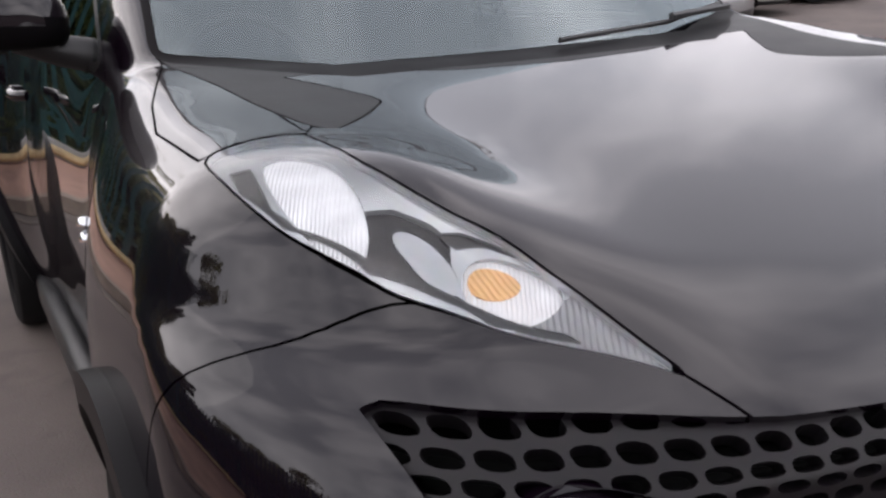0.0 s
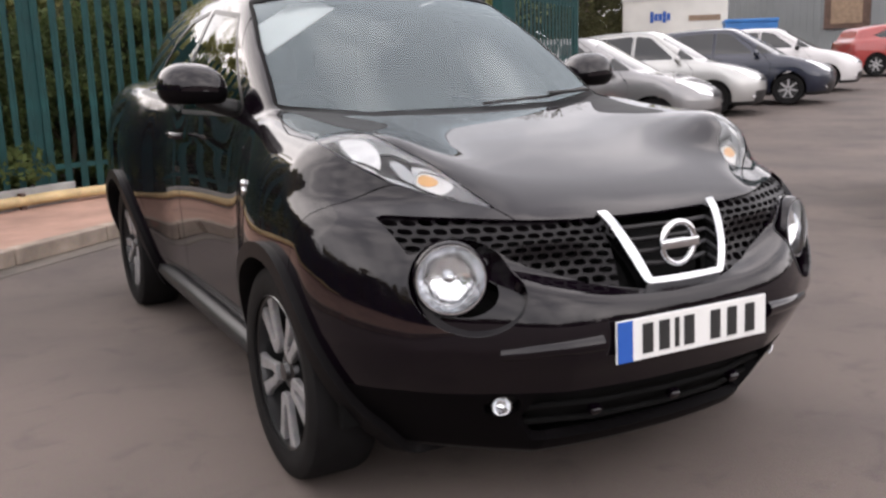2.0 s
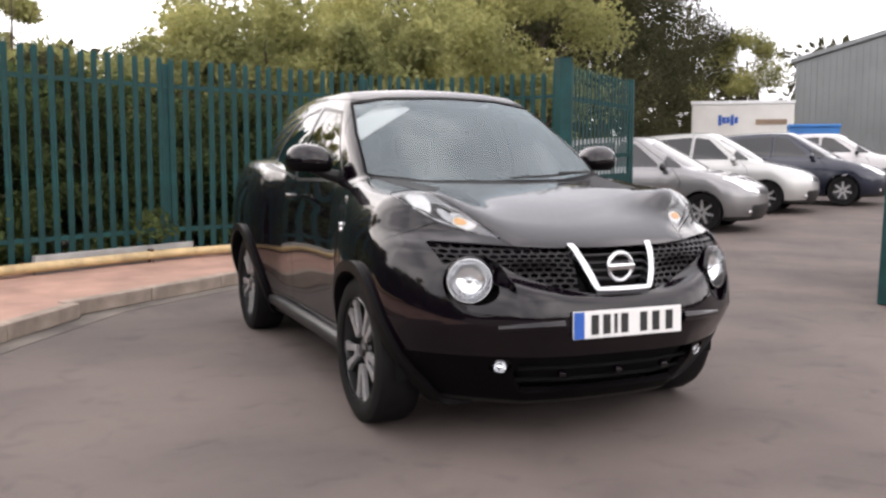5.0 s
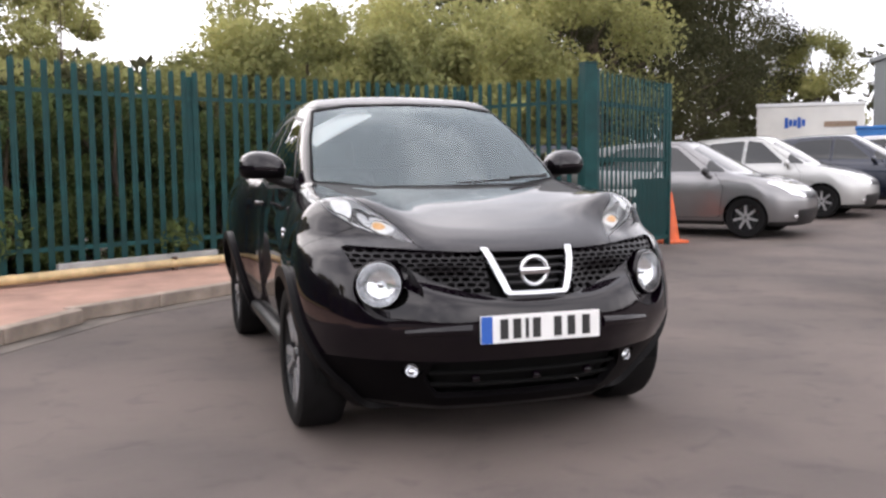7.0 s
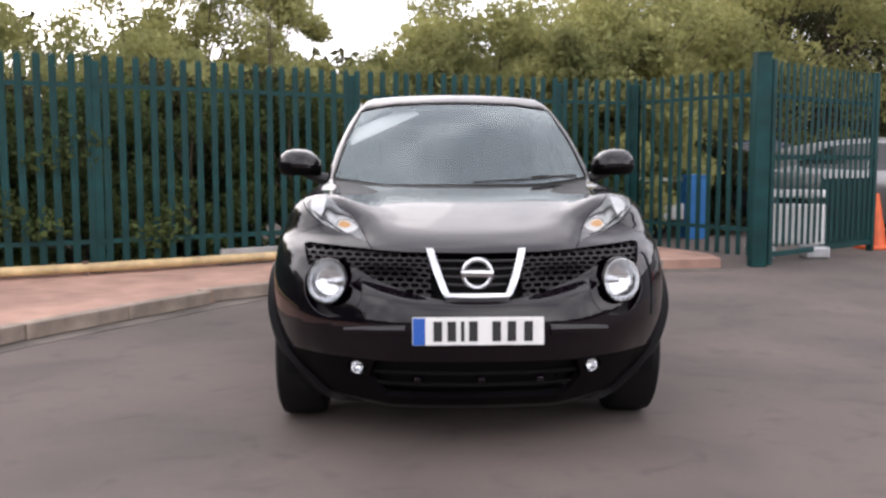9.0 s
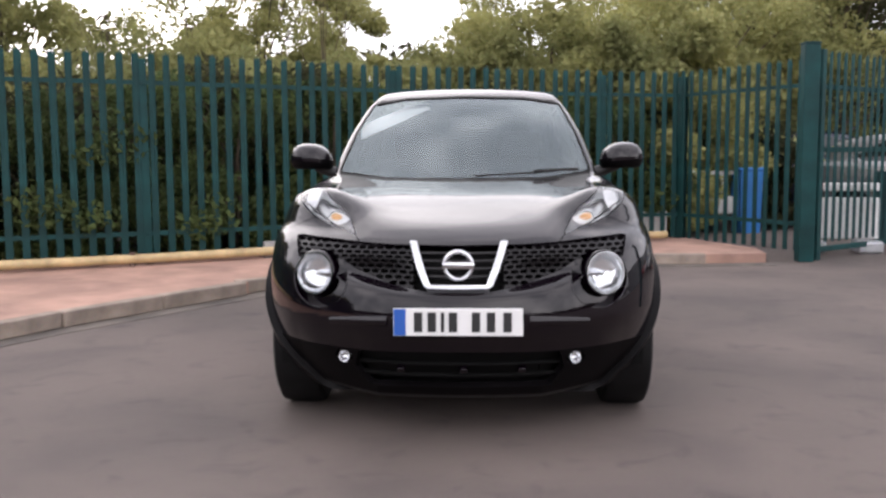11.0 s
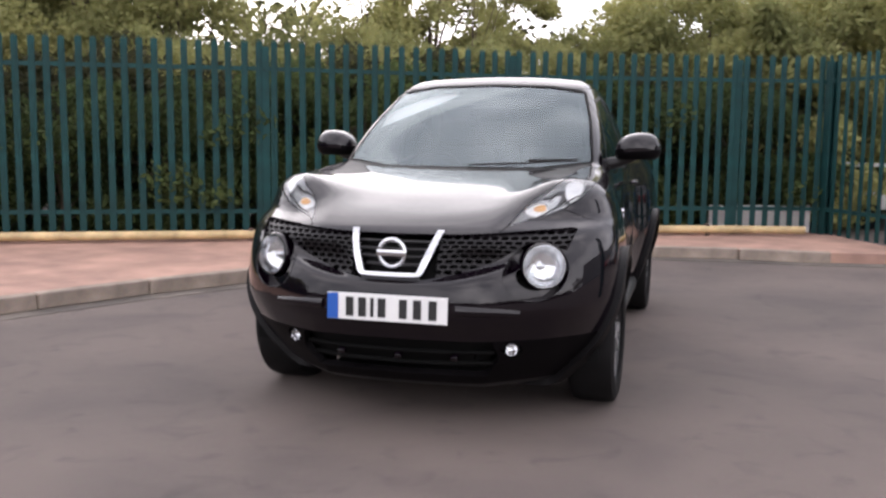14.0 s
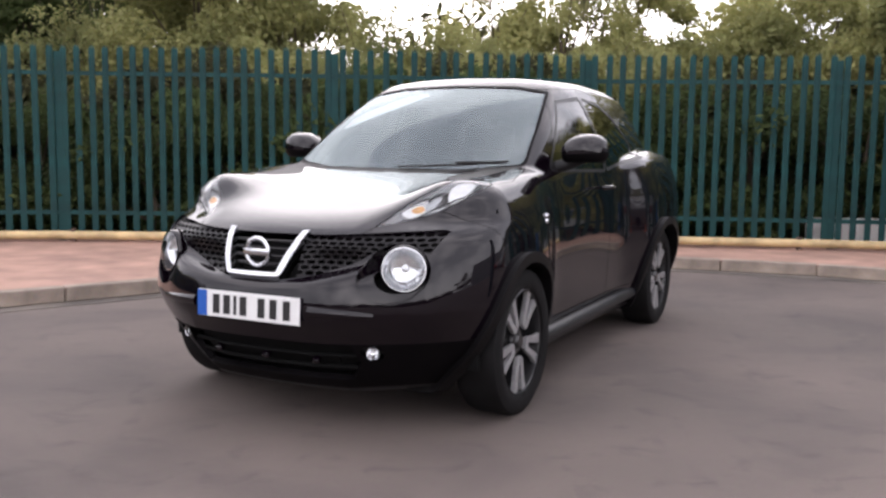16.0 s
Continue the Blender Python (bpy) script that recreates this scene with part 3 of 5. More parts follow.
# ---- trees and bushes ----
def leaves(name, mat, parent, clumps, count, size, rng):
    """Leaf blades about the clumps (centre, radius), thinner towards the rim of each."""
    n = len(clumps)
    pick = rng.integers(0, n, count)
    c = np.array([k[0] for k in clumps])[pick]
    r = np.array([k[1] for k in clumps])[pick]
    d = rng.normal(size=(count, 3))
    d /= np.linalg.norm(d, axis=1)[:, None]
    p = c + d * (rng.random(count) ** 0.5)[:, None] * r
    a = rng.normal(size=(count, 3))
    a /= np.linalg.norm(a, axis=1)[:, None]
    b = np.cross(a, rng.normal(size=(count, 3)))
    b /= np.linalg.norm(b, axis=1)[:, None]
    k = np.cross(a, b)
    s = (size * rng.uniform(0.6, 1.5, count))[:, None]
    verts = np.stack((p - a * s, p + b * s * 0.5 + k * s * 0.15, p + a * s, p - b * s * 0.5 + k * s * 0.15), 1).reshape(-1, 3)
    me = bpy.data.meshes.new(name)
    me.from_pydata(verts.tolist(), [], np.arange(4 * count).reshape(-1, 4).tolist())
    me.materials.append(mat)
    ob = new(name, me)
    ob.parent = parent
    return ob


def tree(name, label, x, y, height, spread, count, leaf, size, seed, clumps=30, low=0.3, category="tree", bare=0.0, girth=0.018):
    """A tapered trunk that forks into limbs, with a crown of many small leaves in clumps."""
    rng = np.random.default_rng(seed)
    t = thing(name, label, category, m=pose(x, y, rise(x, y)))
    bm = bmesh.new()
    top = Vector((rng.uniform(-0.2, 0.2), rng.uniform(-0.2, 0.2), height * 0.75))
    add_tube(bm, [(0, 0, -0.1), top * 0.35 + Vector((0.08, 0, 0)), top * 0.7, top], girth * height, 7, 0.3)
    if bare:
        trunk = part("trunk", bm, BARK, t)
        bm = bmesh.new()
    made = []
    for i in range(clumps):
        ang, h = rng.uniform(0, 6.283), rng.uniform(low, 1.0)
        r = spread * (1.0 - 0.75 * abs(h - 0.45)) * math.sqrt(rng.random())
        e = Vector((r * math.cos(ang), r * math.sin(ang), h * height * rng.uniform(0.86, 1.0)))
        k = spread * rng.uniform(0.20, 0.36)
        made.append((tuple(e), (k, k, k * rng.uniform(0.5, 0.9))))
        if i % 2 == 0:
            s = top * min(0.9, e.z / height * 0.7)
            tip = e + (e - s) * bare
            add_tube(bm, [s, s.lerp(e, 0.5) + Vector((0, 0, 0.1)), tip], girth * height / 3, 5, 0.25)
            if bare:
                part("limb", bm, BARK, trunk)
                bm = bmesh.new()
    if bare:
        bm.free()
    else:
        part("trunk", bm, BARK, t)
    leaves("crown", leaf, t, made, count, size, rng)
    return t


rng = random.Random(5)
d, total, k = 0.3, length(FENCE[:-1]), 0
while d < total:
    p, w = along(FENCE[:-1], d)
    n = Vector((-w.y, w.x))
    q = p + n * rng.uniform(0.9, 1.3)
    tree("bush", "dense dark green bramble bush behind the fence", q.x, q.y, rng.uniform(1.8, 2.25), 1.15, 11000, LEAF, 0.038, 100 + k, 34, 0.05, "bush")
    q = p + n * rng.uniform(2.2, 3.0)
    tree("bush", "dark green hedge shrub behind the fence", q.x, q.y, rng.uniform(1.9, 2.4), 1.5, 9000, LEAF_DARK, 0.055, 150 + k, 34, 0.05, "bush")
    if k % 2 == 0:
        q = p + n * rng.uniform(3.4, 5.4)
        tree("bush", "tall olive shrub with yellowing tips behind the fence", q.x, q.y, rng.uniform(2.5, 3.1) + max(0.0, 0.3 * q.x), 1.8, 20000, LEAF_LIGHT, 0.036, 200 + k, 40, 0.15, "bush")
    d += 1.2
    k += 1
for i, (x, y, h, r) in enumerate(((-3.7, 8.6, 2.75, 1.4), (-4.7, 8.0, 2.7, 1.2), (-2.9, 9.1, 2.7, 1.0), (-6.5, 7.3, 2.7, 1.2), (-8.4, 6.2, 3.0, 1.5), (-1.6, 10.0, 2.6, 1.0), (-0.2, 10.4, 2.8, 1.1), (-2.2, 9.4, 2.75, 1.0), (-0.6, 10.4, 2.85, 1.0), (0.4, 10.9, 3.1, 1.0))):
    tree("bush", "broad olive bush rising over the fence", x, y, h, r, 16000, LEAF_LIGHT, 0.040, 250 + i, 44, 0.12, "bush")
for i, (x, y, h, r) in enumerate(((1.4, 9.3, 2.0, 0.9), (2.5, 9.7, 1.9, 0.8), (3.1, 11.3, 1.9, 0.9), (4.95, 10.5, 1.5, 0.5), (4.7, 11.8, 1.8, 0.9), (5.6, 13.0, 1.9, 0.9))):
    tree("bush", "low dark green bush behind the fence corner", x, y, h, r, 9000, LEAF_DARK, 0.038, 270 + i, 34, 0.05, "bush")
# the hedge goes on behind the fence beside the pavement
rng = random.Random(11)
d = 0.6
while d < length(WEST):
    p, w = along(WEST, d)
    n = Vector((-w.y, w.x))
    q = p + n * rng.uniform(1.0, 1.5)
    tree("bush", "dense dark green bramble bush behind the fence", q.x, q.y, rng.uniform(1.9, 2.4), 1.4, 6000, LEAF, 0.055, 500 + int(d * 10), 34, 0.05, "bush")
    q = p + n * rng.uniform(2.6, 3.6)
    tree("bush", "tall olive shrub with yellowing tips behind the fence", q.x, q.y, rng.uniform(3.0, 3.8), 1.9, 8000, LEAF_LIGHT, 0.065, 600 + int(d * 10), 40, 0.15, "bush")
    d += 1.8
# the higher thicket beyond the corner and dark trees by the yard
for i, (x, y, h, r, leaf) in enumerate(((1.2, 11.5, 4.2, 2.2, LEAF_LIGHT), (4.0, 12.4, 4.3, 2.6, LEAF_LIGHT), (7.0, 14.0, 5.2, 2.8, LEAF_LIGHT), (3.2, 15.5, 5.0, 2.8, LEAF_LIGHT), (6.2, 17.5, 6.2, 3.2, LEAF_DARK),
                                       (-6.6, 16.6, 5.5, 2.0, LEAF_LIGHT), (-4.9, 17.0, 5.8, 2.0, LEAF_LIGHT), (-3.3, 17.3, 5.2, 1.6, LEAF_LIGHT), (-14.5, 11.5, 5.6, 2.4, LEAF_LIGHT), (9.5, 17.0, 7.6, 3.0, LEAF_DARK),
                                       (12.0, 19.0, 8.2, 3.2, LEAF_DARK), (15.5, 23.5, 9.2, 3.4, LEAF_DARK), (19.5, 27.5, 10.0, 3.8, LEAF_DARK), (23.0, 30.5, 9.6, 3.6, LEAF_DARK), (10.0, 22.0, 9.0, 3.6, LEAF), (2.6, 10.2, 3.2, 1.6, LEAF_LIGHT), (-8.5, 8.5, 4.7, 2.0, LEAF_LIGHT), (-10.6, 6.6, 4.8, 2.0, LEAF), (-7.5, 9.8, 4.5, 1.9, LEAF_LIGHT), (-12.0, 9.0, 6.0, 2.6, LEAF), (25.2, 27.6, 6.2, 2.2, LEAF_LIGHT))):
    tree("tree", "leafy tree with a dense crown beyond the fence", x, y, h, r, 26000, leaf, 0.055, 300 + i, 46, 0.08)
for i, (x, y, h) in enumerate(((-5.2, 8.8, 4.6), (-2.6, 11.0, 5.0), (0.6, 13.2, 5.4), (-8.6, 6.5, 4.8))):
    tree("sapling", "thin sapling with sparse leaves and bare twigs", x, y, h, 1.2, 1100, LEAF_LIGHT, 0.035, 400 + i, 22, 0.45, "tree", 0.35, 0.005)
# added far belt; behind the camera it is unseen and low for reflections
wood = thing("distant_wood", "added belt of far trees round the yard, partly out of view", "trees", kind="stuff")
far = np.random.default_rng(9)
clumps = []
for i in range(420):
    a = far.uniform(0, 6.283)
    r = far.uniform(48, 66)
    h = far.uniform(0.5, 7.5) if math.sin(a) > -0.1 else far.uniform(0.2, 1.2)
    clumps.append(((r * math.cos(a), r * math.sin(a), h), (3.0, 3.0, far.uniform(1.2, 2.2))))
tagged(leaves("foliage", LEAF_DARK, wood, clumps, 60000, 0.36, far), kind="stuff")

# ---- the parked car in front ----
HUB_Y, WHEEL_R, BASE = 0.0, 0.334, 2.53


def hump(v, centre, width, power=2.0):
    return np.exp(-np.abs((v - centre) / width) ** power)


def crossover(p):
    """A small crossover: hull and glasshouse, below nought inside; the nose points down the y axis."""
    x, y, z = np.abs(p[..., 0]), p[..., 1], p[..., 2]
    wide = spline(z, [(0.15, 0.74), (0.30, 0.775), (0.52, 0.795), (0.75, 0.795), (0.95, 0.775), (1.10, 0.735), (1.3, 0.66)])
    swell = hump(z, 0.66, 0.45, 2.6)
    wide = wide + 0.090 * hump(y, -0.05, 0.52, 4.0) * swell + 0.110 * hump(y, BASE + 0.06, 0.60, 4.0) * hump(z, 0.80, 0.52, 4.0)
    wide = wide - 0.012 * hump(y, 1.25, 0.6) * hump(z, 0.5, 0.2)
    side = x - wide
    nose = spline(z, [(0.15, -0.62), (0.22, -0.70), (0.34, -0.79), (0.48, -0.842), (0.58, -0.842), (0.68, -0.822), (0.78, -0.785), (0.86, -0.738), (0.95, -0.58), (1.05, -0.38)])
    ledge = (0.028 + 0.11 * x**2) / (1 + np.exp(np.clip((z - 0.655 - 0.34 * x**2) / 0.006, -50, 50))) * hump(x, 0, 0.50, 6) * hump(z, 0.60, 0.13, 4)
    side_on = np.clip((x - 0.36) / 0.22, 0, 1)
    side_on = side_on**2 * (3 - 2 * side_on)
    brow = spline(z, [(0.15, -0.62), (0.22, -0.70), (0.34, -0.79), (0.48, -0.842), (0.58, -0.842), (0.68, -0.822), (0.78, -0.775), (0.86, -0.69), (0.90, -0.60), (0.95, -0.56), (1.0, -0.535), (1.06, -0.46), (1.15, -0.30)])
    shelf = 0.045 / (1 + np.exp(np.clip((0.655 + 0.34 * x**2 - z) / 0.006, -50, 50))) * hump(x, 0.36, 0.16, 4) * hump(z, 0.69, 0.10, 4)
    front = shelf + nose * (1 - side_on) + brow * side_on - ledge + 0.25 * x**2 + 0.22 * x**4 + 1.2 * np.maximum(0, x - 0.58) ** 2 + 0.55 * np.maximum(0, 0.55 - z) * np.clip((x - 0.35) / 0.35, 0, 1) - y
    bonnet = spline(y, [(-0.90, 0.77), (-0.75, 0.845), (-0.60, 0.902), (-0.40, 0.960), (-0.20, 1.008), (0.0, 1.046), (0.2, 1.080), (0.35, 1.104), (0.8, 1.115), (1.6, 1.12), (2.2, 1.165), (2.7, 1.20), (3.1, 1.17)])
    crest = np.maximum(0, spline(np.clip(y, -0.62, 0.7), [(-0.62, 0.0), (-0.45, 0.047), (-0.31, 0.083), (-0.2, 0.061), (-0.1, 0.039), (0, 0.025), (0.1, 0.013), (0.3, 0.003), (0.7, 0.0)]))
    top = z - bonnet - crest * np.where(x < 0.65, hump(x, 0.65, 0.19), hump(x, 0.65, 0.20))
    back = y - (3.25 - 0.12 * x**2 - 0.5 * (z - 0.6) ** 2 * (z > 0.6))
    hull = smax(smax(side, top, 0.08), smax(front, back, 0.02), 0.10)
    hull = smax(hull, 0.172 - z, 0.04)
    screen = (z - 1.10 - 0.60 * (y - 0.33) + 0.15 * x**2 - 0.03 * hump(y, 0.75, 0.4)) * 0.86
    roof = z - spline(y, [(0.8, 1.545), (1.15, 1.606), (1.6, 1.630), (2.1, 1.630), (2.6, 1.60), (3.1, 1.53)]) + 0.09 * x**2 + 0.25 * x**6
    flank = (x - 0.757 + 0.22 * (z - 1.1) + 0.45 * (z - 1.1) ** 2 + 0.045 * np.maximum(0, 1.5 - y) ** 2 + 0.046 * np.maximum(0, y - 1.3) ** 1.5) * 0.93
    tail = (y - 3.01 + 0.55 * (z - 1.1)) * 0.88
    house = smax(smax(screen, roof, 0.05), smax(flank, tail, 0.07), 0.05)
    house = smax(house, 0.95 - z, 0.05)
    return smin(hull, house, 0.018)


car = thing("crossover_car", "glossy black small crossover car with round headlamps and chrome grille", "car")
skin = Sheet(crossover, 0.15, 2.4, 0.62, 150, (130, 140, 36))


def X(p):
    return np.abs(p[:, 0])


def nose_at(x, z, back=0.0):
    """The point of the nose at a place across and a height, set back by so much."""
    y = np.linspace(-1.0, 0.0, 1001)
    inside = crossover(np.stack((np.full_like(y, x), y, np.full_like(y, z)), -1)) < 0
    return x, float(y[inside.argmax()]) + back, z


def front_of(d, p, limit):
    return np.maximum(d, p[:, 1] - limit)


for hub in (HUB_Y, BASE):
    skin.carve(lambda p: np.maximum(np.hypot(p[:, 1] - hub, p[:, 2] - WHEEL_R) - 0.365, 0.45 - X(p)), "_drop")
    skin.carve(lambda p: np.maximum(np.hypot(p[:, 1] - hub, p[:, 2] - WHEEL_R) - 0.412, 0.45 - X(p)), "arch_%d" % (hub > 1))
skin.carve(lambda p: p[:, 2] - 0.20, "underside")
SCREEN = [(0, 1.106), (0.40, 1.108), (0.655, 1.138), (0.605, 1.34), (0.54, 1.505), (0.35, 1.536), (0, 1.545), (-0.4, 1.3)]
skin.carve(lambda p: np.maximum(front_of(outline_distance(X(p), p[:, 2], SCREEN, 0.008), p, 1.35), 0.2 - p[:, 1]), "windscreen")
skin.carve(lambda p: np.maximum(front_of(outline_distance(X(p), p[:, 2], SCREEN, 0.022), p, 1.35), 0.2 - p[:, 1]), "screen_edge")
WIN_F = [(0.72, 1.115), (1.08, 1.445), (1.50, 1.485), (1.54, 1.10)]
WIN_R = [(1.62, 1.105), (1.59, 1.485), (1.90, 1.46), (2.12, 1.39), (2.36, 1.225), (2.30, 1.18)]
for name, w in (("front_glass", WIN_F), ("rear_glass", WIN_R)):
    skin.carve(lambda p: np.maximum(outline_distance(p[:, 1], p[:, 2], w, 0.012), 0.4 - X(p)), name)
    skin.carve(lambda p: np.maximum(outline_distance(p[:, 1], p[:, 2], w, 0.030), 0.4 - X(p)), name + "_edge")
LAMP = (0.610, 0.722)
skin.carve(lambda p: front_of((np.hypot((X(p) - 0.585) / 0.124, (p[:, 2] - 0.703) / 0.117) - 1) * 0.115, p, -0.2), "lamp_hole")
skin.carve(lambda p: np.hypot(X(p) - LAMP[0], p[:, 2] - LAMP[1]) - 0.092, "_lamp_face", "lamp_hole")
GRILLE = [(-0.1, 0.668), (0.12, 0.668), (0.27, 0.692), (0.42, 0.745), (0.52, 0.805), (0.60, 0.828), (0.655, 0.805), (0.692, 0.785), (0.722, 0.870), (0.55, 0.860), (0.41, 0.851), (0.27, 0.843), (-0.1, 0.838)]
skin.carve(lambda p: front_of(outline_distance(X(p), p[:, 2], GRILLE, 0.004), p, -0.2), "grille")
skin.refine("grille")
BADGE_U = [(0.203, 0.85), (0.127, 0.665), (-0.1, 0.665), (-0.1, 0.687), (0.112, 0.687), (0.176, 0.85)]
skin.carve(lambda p: outline_distance(X(p), p[:, 2], BADGE_U, 0.001), "grille_u", "grille")
skin.carve(lambda p: X(p) - 0.19, "grille_mid", "grille")
skin.refine("grille")


def mesh_holes(p):
    """Wide rounded holes in staggered rows."""
    z, x = (p[:, 2] - 0.668) / 0.0205, X(p)
    row = np.floor(z)
    u = x / 0.039 + 0.5 * (row % 2)
    a, b = np.abs(u - np.floor(u) - 0.5) / 0.41, np.abs(z - row - 0.5) / 0.36
    return ((a**2.6 + b**2.6) ** (1 / 2.6) - 1) * 0.007


skin.carve(mesh_holes, "_hole", "grille")
INTAKE = [(-0.1, 0.255), (0.38, 0.255), (0.430, 0.33), (0.41, 0.400), (-0.1, 0.408)]
skin.carve(lambda p: front_of(outline_distance(X(p), p[:, 2], INTAKE, 0.01), p, -0.2), "intake")
skin.carve(lambda p: front_of((np.hypot((X(p) - 0.49) / 0.040, (p[:, 2] - 0.371) / 0.036) - 1) * 0.05, p, -0.2), "fog_hole")
TURN = [(0.446, -0.599), (0.477, -0.56), (0.513, -0.524), (0.558, -0.483), (0.598, -0.45), (0.646, -0.412), (0.676, -0.377), (0.707, -0.339), (0.734, -0.29), (0.753, -0.209), (0.758, -0.105), (0.718, -0.105), (0.672, -0.098), (0.634, -0.102), (0.624, -0.107), (0.638, -0.251), (0.607, -0.328), (0.573, -0.376), (0.542, -0.398), (0.515, -0.423), (0.482, -0.484), (0.463, -0.54)]
TURN = rounded([TURN[0]] * 3 + TURN[1:])
skin.carve(lambda p: np.maximum(outline_distance(X(p), p[:, 1], TURN, 0.03), 0.82 - p[:, 2]), "near_lamp")
skin.refine("near_lamp")
skin.rename("near_lamp", "")
skin.carve(lambda p: np.maximum(outline_distance(X(p), p[:, 1], TURN, 0.0005), 0.84 - p[:, 2]), "turn_lens")
skin.carve(lambda p: np.maximum(outline_distance(X(p), p[:, 1], TURN, 0.0030), 0.835 - p[:, 2]), "_gap")
skin.refine("turn_lens")
skin.refine("turn_lens")
LAMP_COVER = {s: (skin.bmesh("turn_lens", s, lift=-0.001), skin.bmesh("turn_lens", s, 0.016, -0.002, True)) for s in (1, -1)}
LAMP_PARTS = (
    ('turn_edge', [(0.745, -0.166), (0.725, -0.183), (0.732, -0.263), (0.72, -0.302), (0.668, -0.377), (0.591, -0.444), (0.515, -0.504), (0.507, -0.518), (0.587, -0.453), (0.671, -0.38), (0.729, -0.292), (0.748, -0.212)]),
    ('turn_side', None),
    ('turn_lobe', None),
    ('turn_arc', [(0.588, -0.39), (0.564, -0.394), (0.525, -0.415), (0.518, -0.425), (0.547, -0.411), (0.581, -0.407)]),
    ('turn_bowl', None),
    ('turn_mid', [(0.657, -0.335), (0.624, -0.349), (0.594, -0.378), (0.583, -0.398), (0.602, -0.433), (0.593, -0.443), (0.632, -0.414), (0.674, -0.375), (0.669, -0.367)]))
OVALS = {'turn_side': (0.685, -0.273, 0.1, 0.037, 85), 'turn_lobe': (0.615, -0.403, 0.038, 0.013, 56), 'turn_bowl': (0.542, -0.453, 0.052, 0.028, 21), 'turn_amber': (0.555, -0.441, 0.028, 0.013, 16)}


def oval(p, name):
    x, y, a, b, turn = OVALS[name]
    c, s = math.cos(radians(turn)), math.sin(radians(turn))
    u, v = X(p) - x, p[:, 1] - y
    return (np.hypot((u * c + v * s) / a, (v * c - u * s) / b) - 1) * b


for name, w in LAMP_PARTS:
    if name in OVALS:
        skin.carve(lambda p: oval(p, name), name, "turn_lens")
    else:
        skin.carve(lambda p: outline_distance(X(p), p[:, 1], w, 0.001), name, "turn_lens")
skin.carve(lambda p: oval(p, "turn_amber"), "turn_amber", "turn_bowl")
skin.carve(lambda p: p[:, 1] + 0.478, "turn_tip", "turn_lens")
TURN_ALL = {"turn_lens", "turn_tip", "turn_amber"} | {n for n, _ in LAMP_PARTS}
COWL = [(0.66, 0.46), (0.613, 0.225), (0.589, -0.032), (0.579, -0.072), (0.488, 0.027), (0.438, 0.089), (0.442, 0.116), (0.485, 0.192), (0.543, 0.281), (0.4, 0.272), (0.2, 0.222), (-0.1, 0.2), (-0.1, 0.5)]
skin.seam(lambda p: np.maximum(outline_distance(X(p), p[:, 1], COWL, 0.012), 0.9 - p[:, 2]))
skin.rename("_in", "cowl")
skin.carve(lambda p: np.minimum(0.47 - X(p), np.maximum(0.405 - X(p), p[:, 1] - 0.2)), "cowl_tongue", "cowl")

# shut lines
BONNET = [(-0.2, -1.2), (0.405, -1.2), (0.412, -0.681), (0.447, -0.6), (0.541, -0.467), (0.649, -0.359), (0.685, -0.241), (0.635, -0.127), (0.559, 0.003), (0.56, 0.6), (-0.2, 0.6)]
skin.seam(lambda p: np.maximum(outline_distance(X(p), p[:, 1], BONNET), 0.80 - p[:, 2]))
skin.rename("_in", "bonnet")
skin.carve(lambda p: np.maximum(p[:, 1] - 0.6, p[:, 2] - 1.2) + 0 * p[:, 0], "forward")
DOOR_F = [(0.44, 0.34), (0.40, 0.75), (0.50, 1.04), (0.65, 1.095), (1.05, 1.535), (1.565, 1.565), (1.58, 1.0), (1.56, 0.34)]
DOOR_R = [(1.568, 0.34), (1.588, 1.0), (1.573, 1.565), (1.95, 1.535), (2.42, 1.23), (2.36, 0.95), (2.10, 0.62), (2.06, 0.34)]
for region in ("", "forward"):
    skin.seam(lambda p: np.maximum(outline_distance(p[:, 1], p[:, 2], DOOR_F), 0.4 - X(p)), region)
    skin.rename("_in", "front_door")
skin.seam(lambda p: np.maximum(outline_distance(p[:, 1], p[:, 2], DOOR_R), 0.4 - X(p)))
skin.rename("_in", "rear_door")
# fender top panel and bumper
PANEL = [(0.58, 0.5), (0.617, -0.087), (0.758, -0.105), (0.765, 0.084), (0.741, 0.206), (0.672, 0.421), (0.66, 0.5)]
skin.seam(lambda p: np.maximum(outline_distance(X(p), p[:, 1], PANEL), 0.95 - p[:, 2]), "forward")
skin.rename("_in", "panel")
bumper_line = lambda p: np.maximum(p[:, 1] + 0.414 - 0.61 * (X(p) - 0.648) - 0.35 * np.maximum(0, 0.90 - p[:, 2]), p[:, 2] - 0.97) * (1 + np.clip((0.76 - X(p)) / 0.08, 0, 1))
for _ in range(2):
    skin.carve(lambda p: np.abs(bumper_line(p)) - 0.03, "near_line", "forward")
    skin.refine("near_line")
    skin.rename("near_line", "forward")
skin.seam(bumper_line, "forward")
skin.rename("_in", "front_bumper")
skin.carve(lambda p: p[:, 2] - 0.415, "lower_bumper", "front_bumper")
skin.rename("forward", "fender")
skin.rename("", "shell")

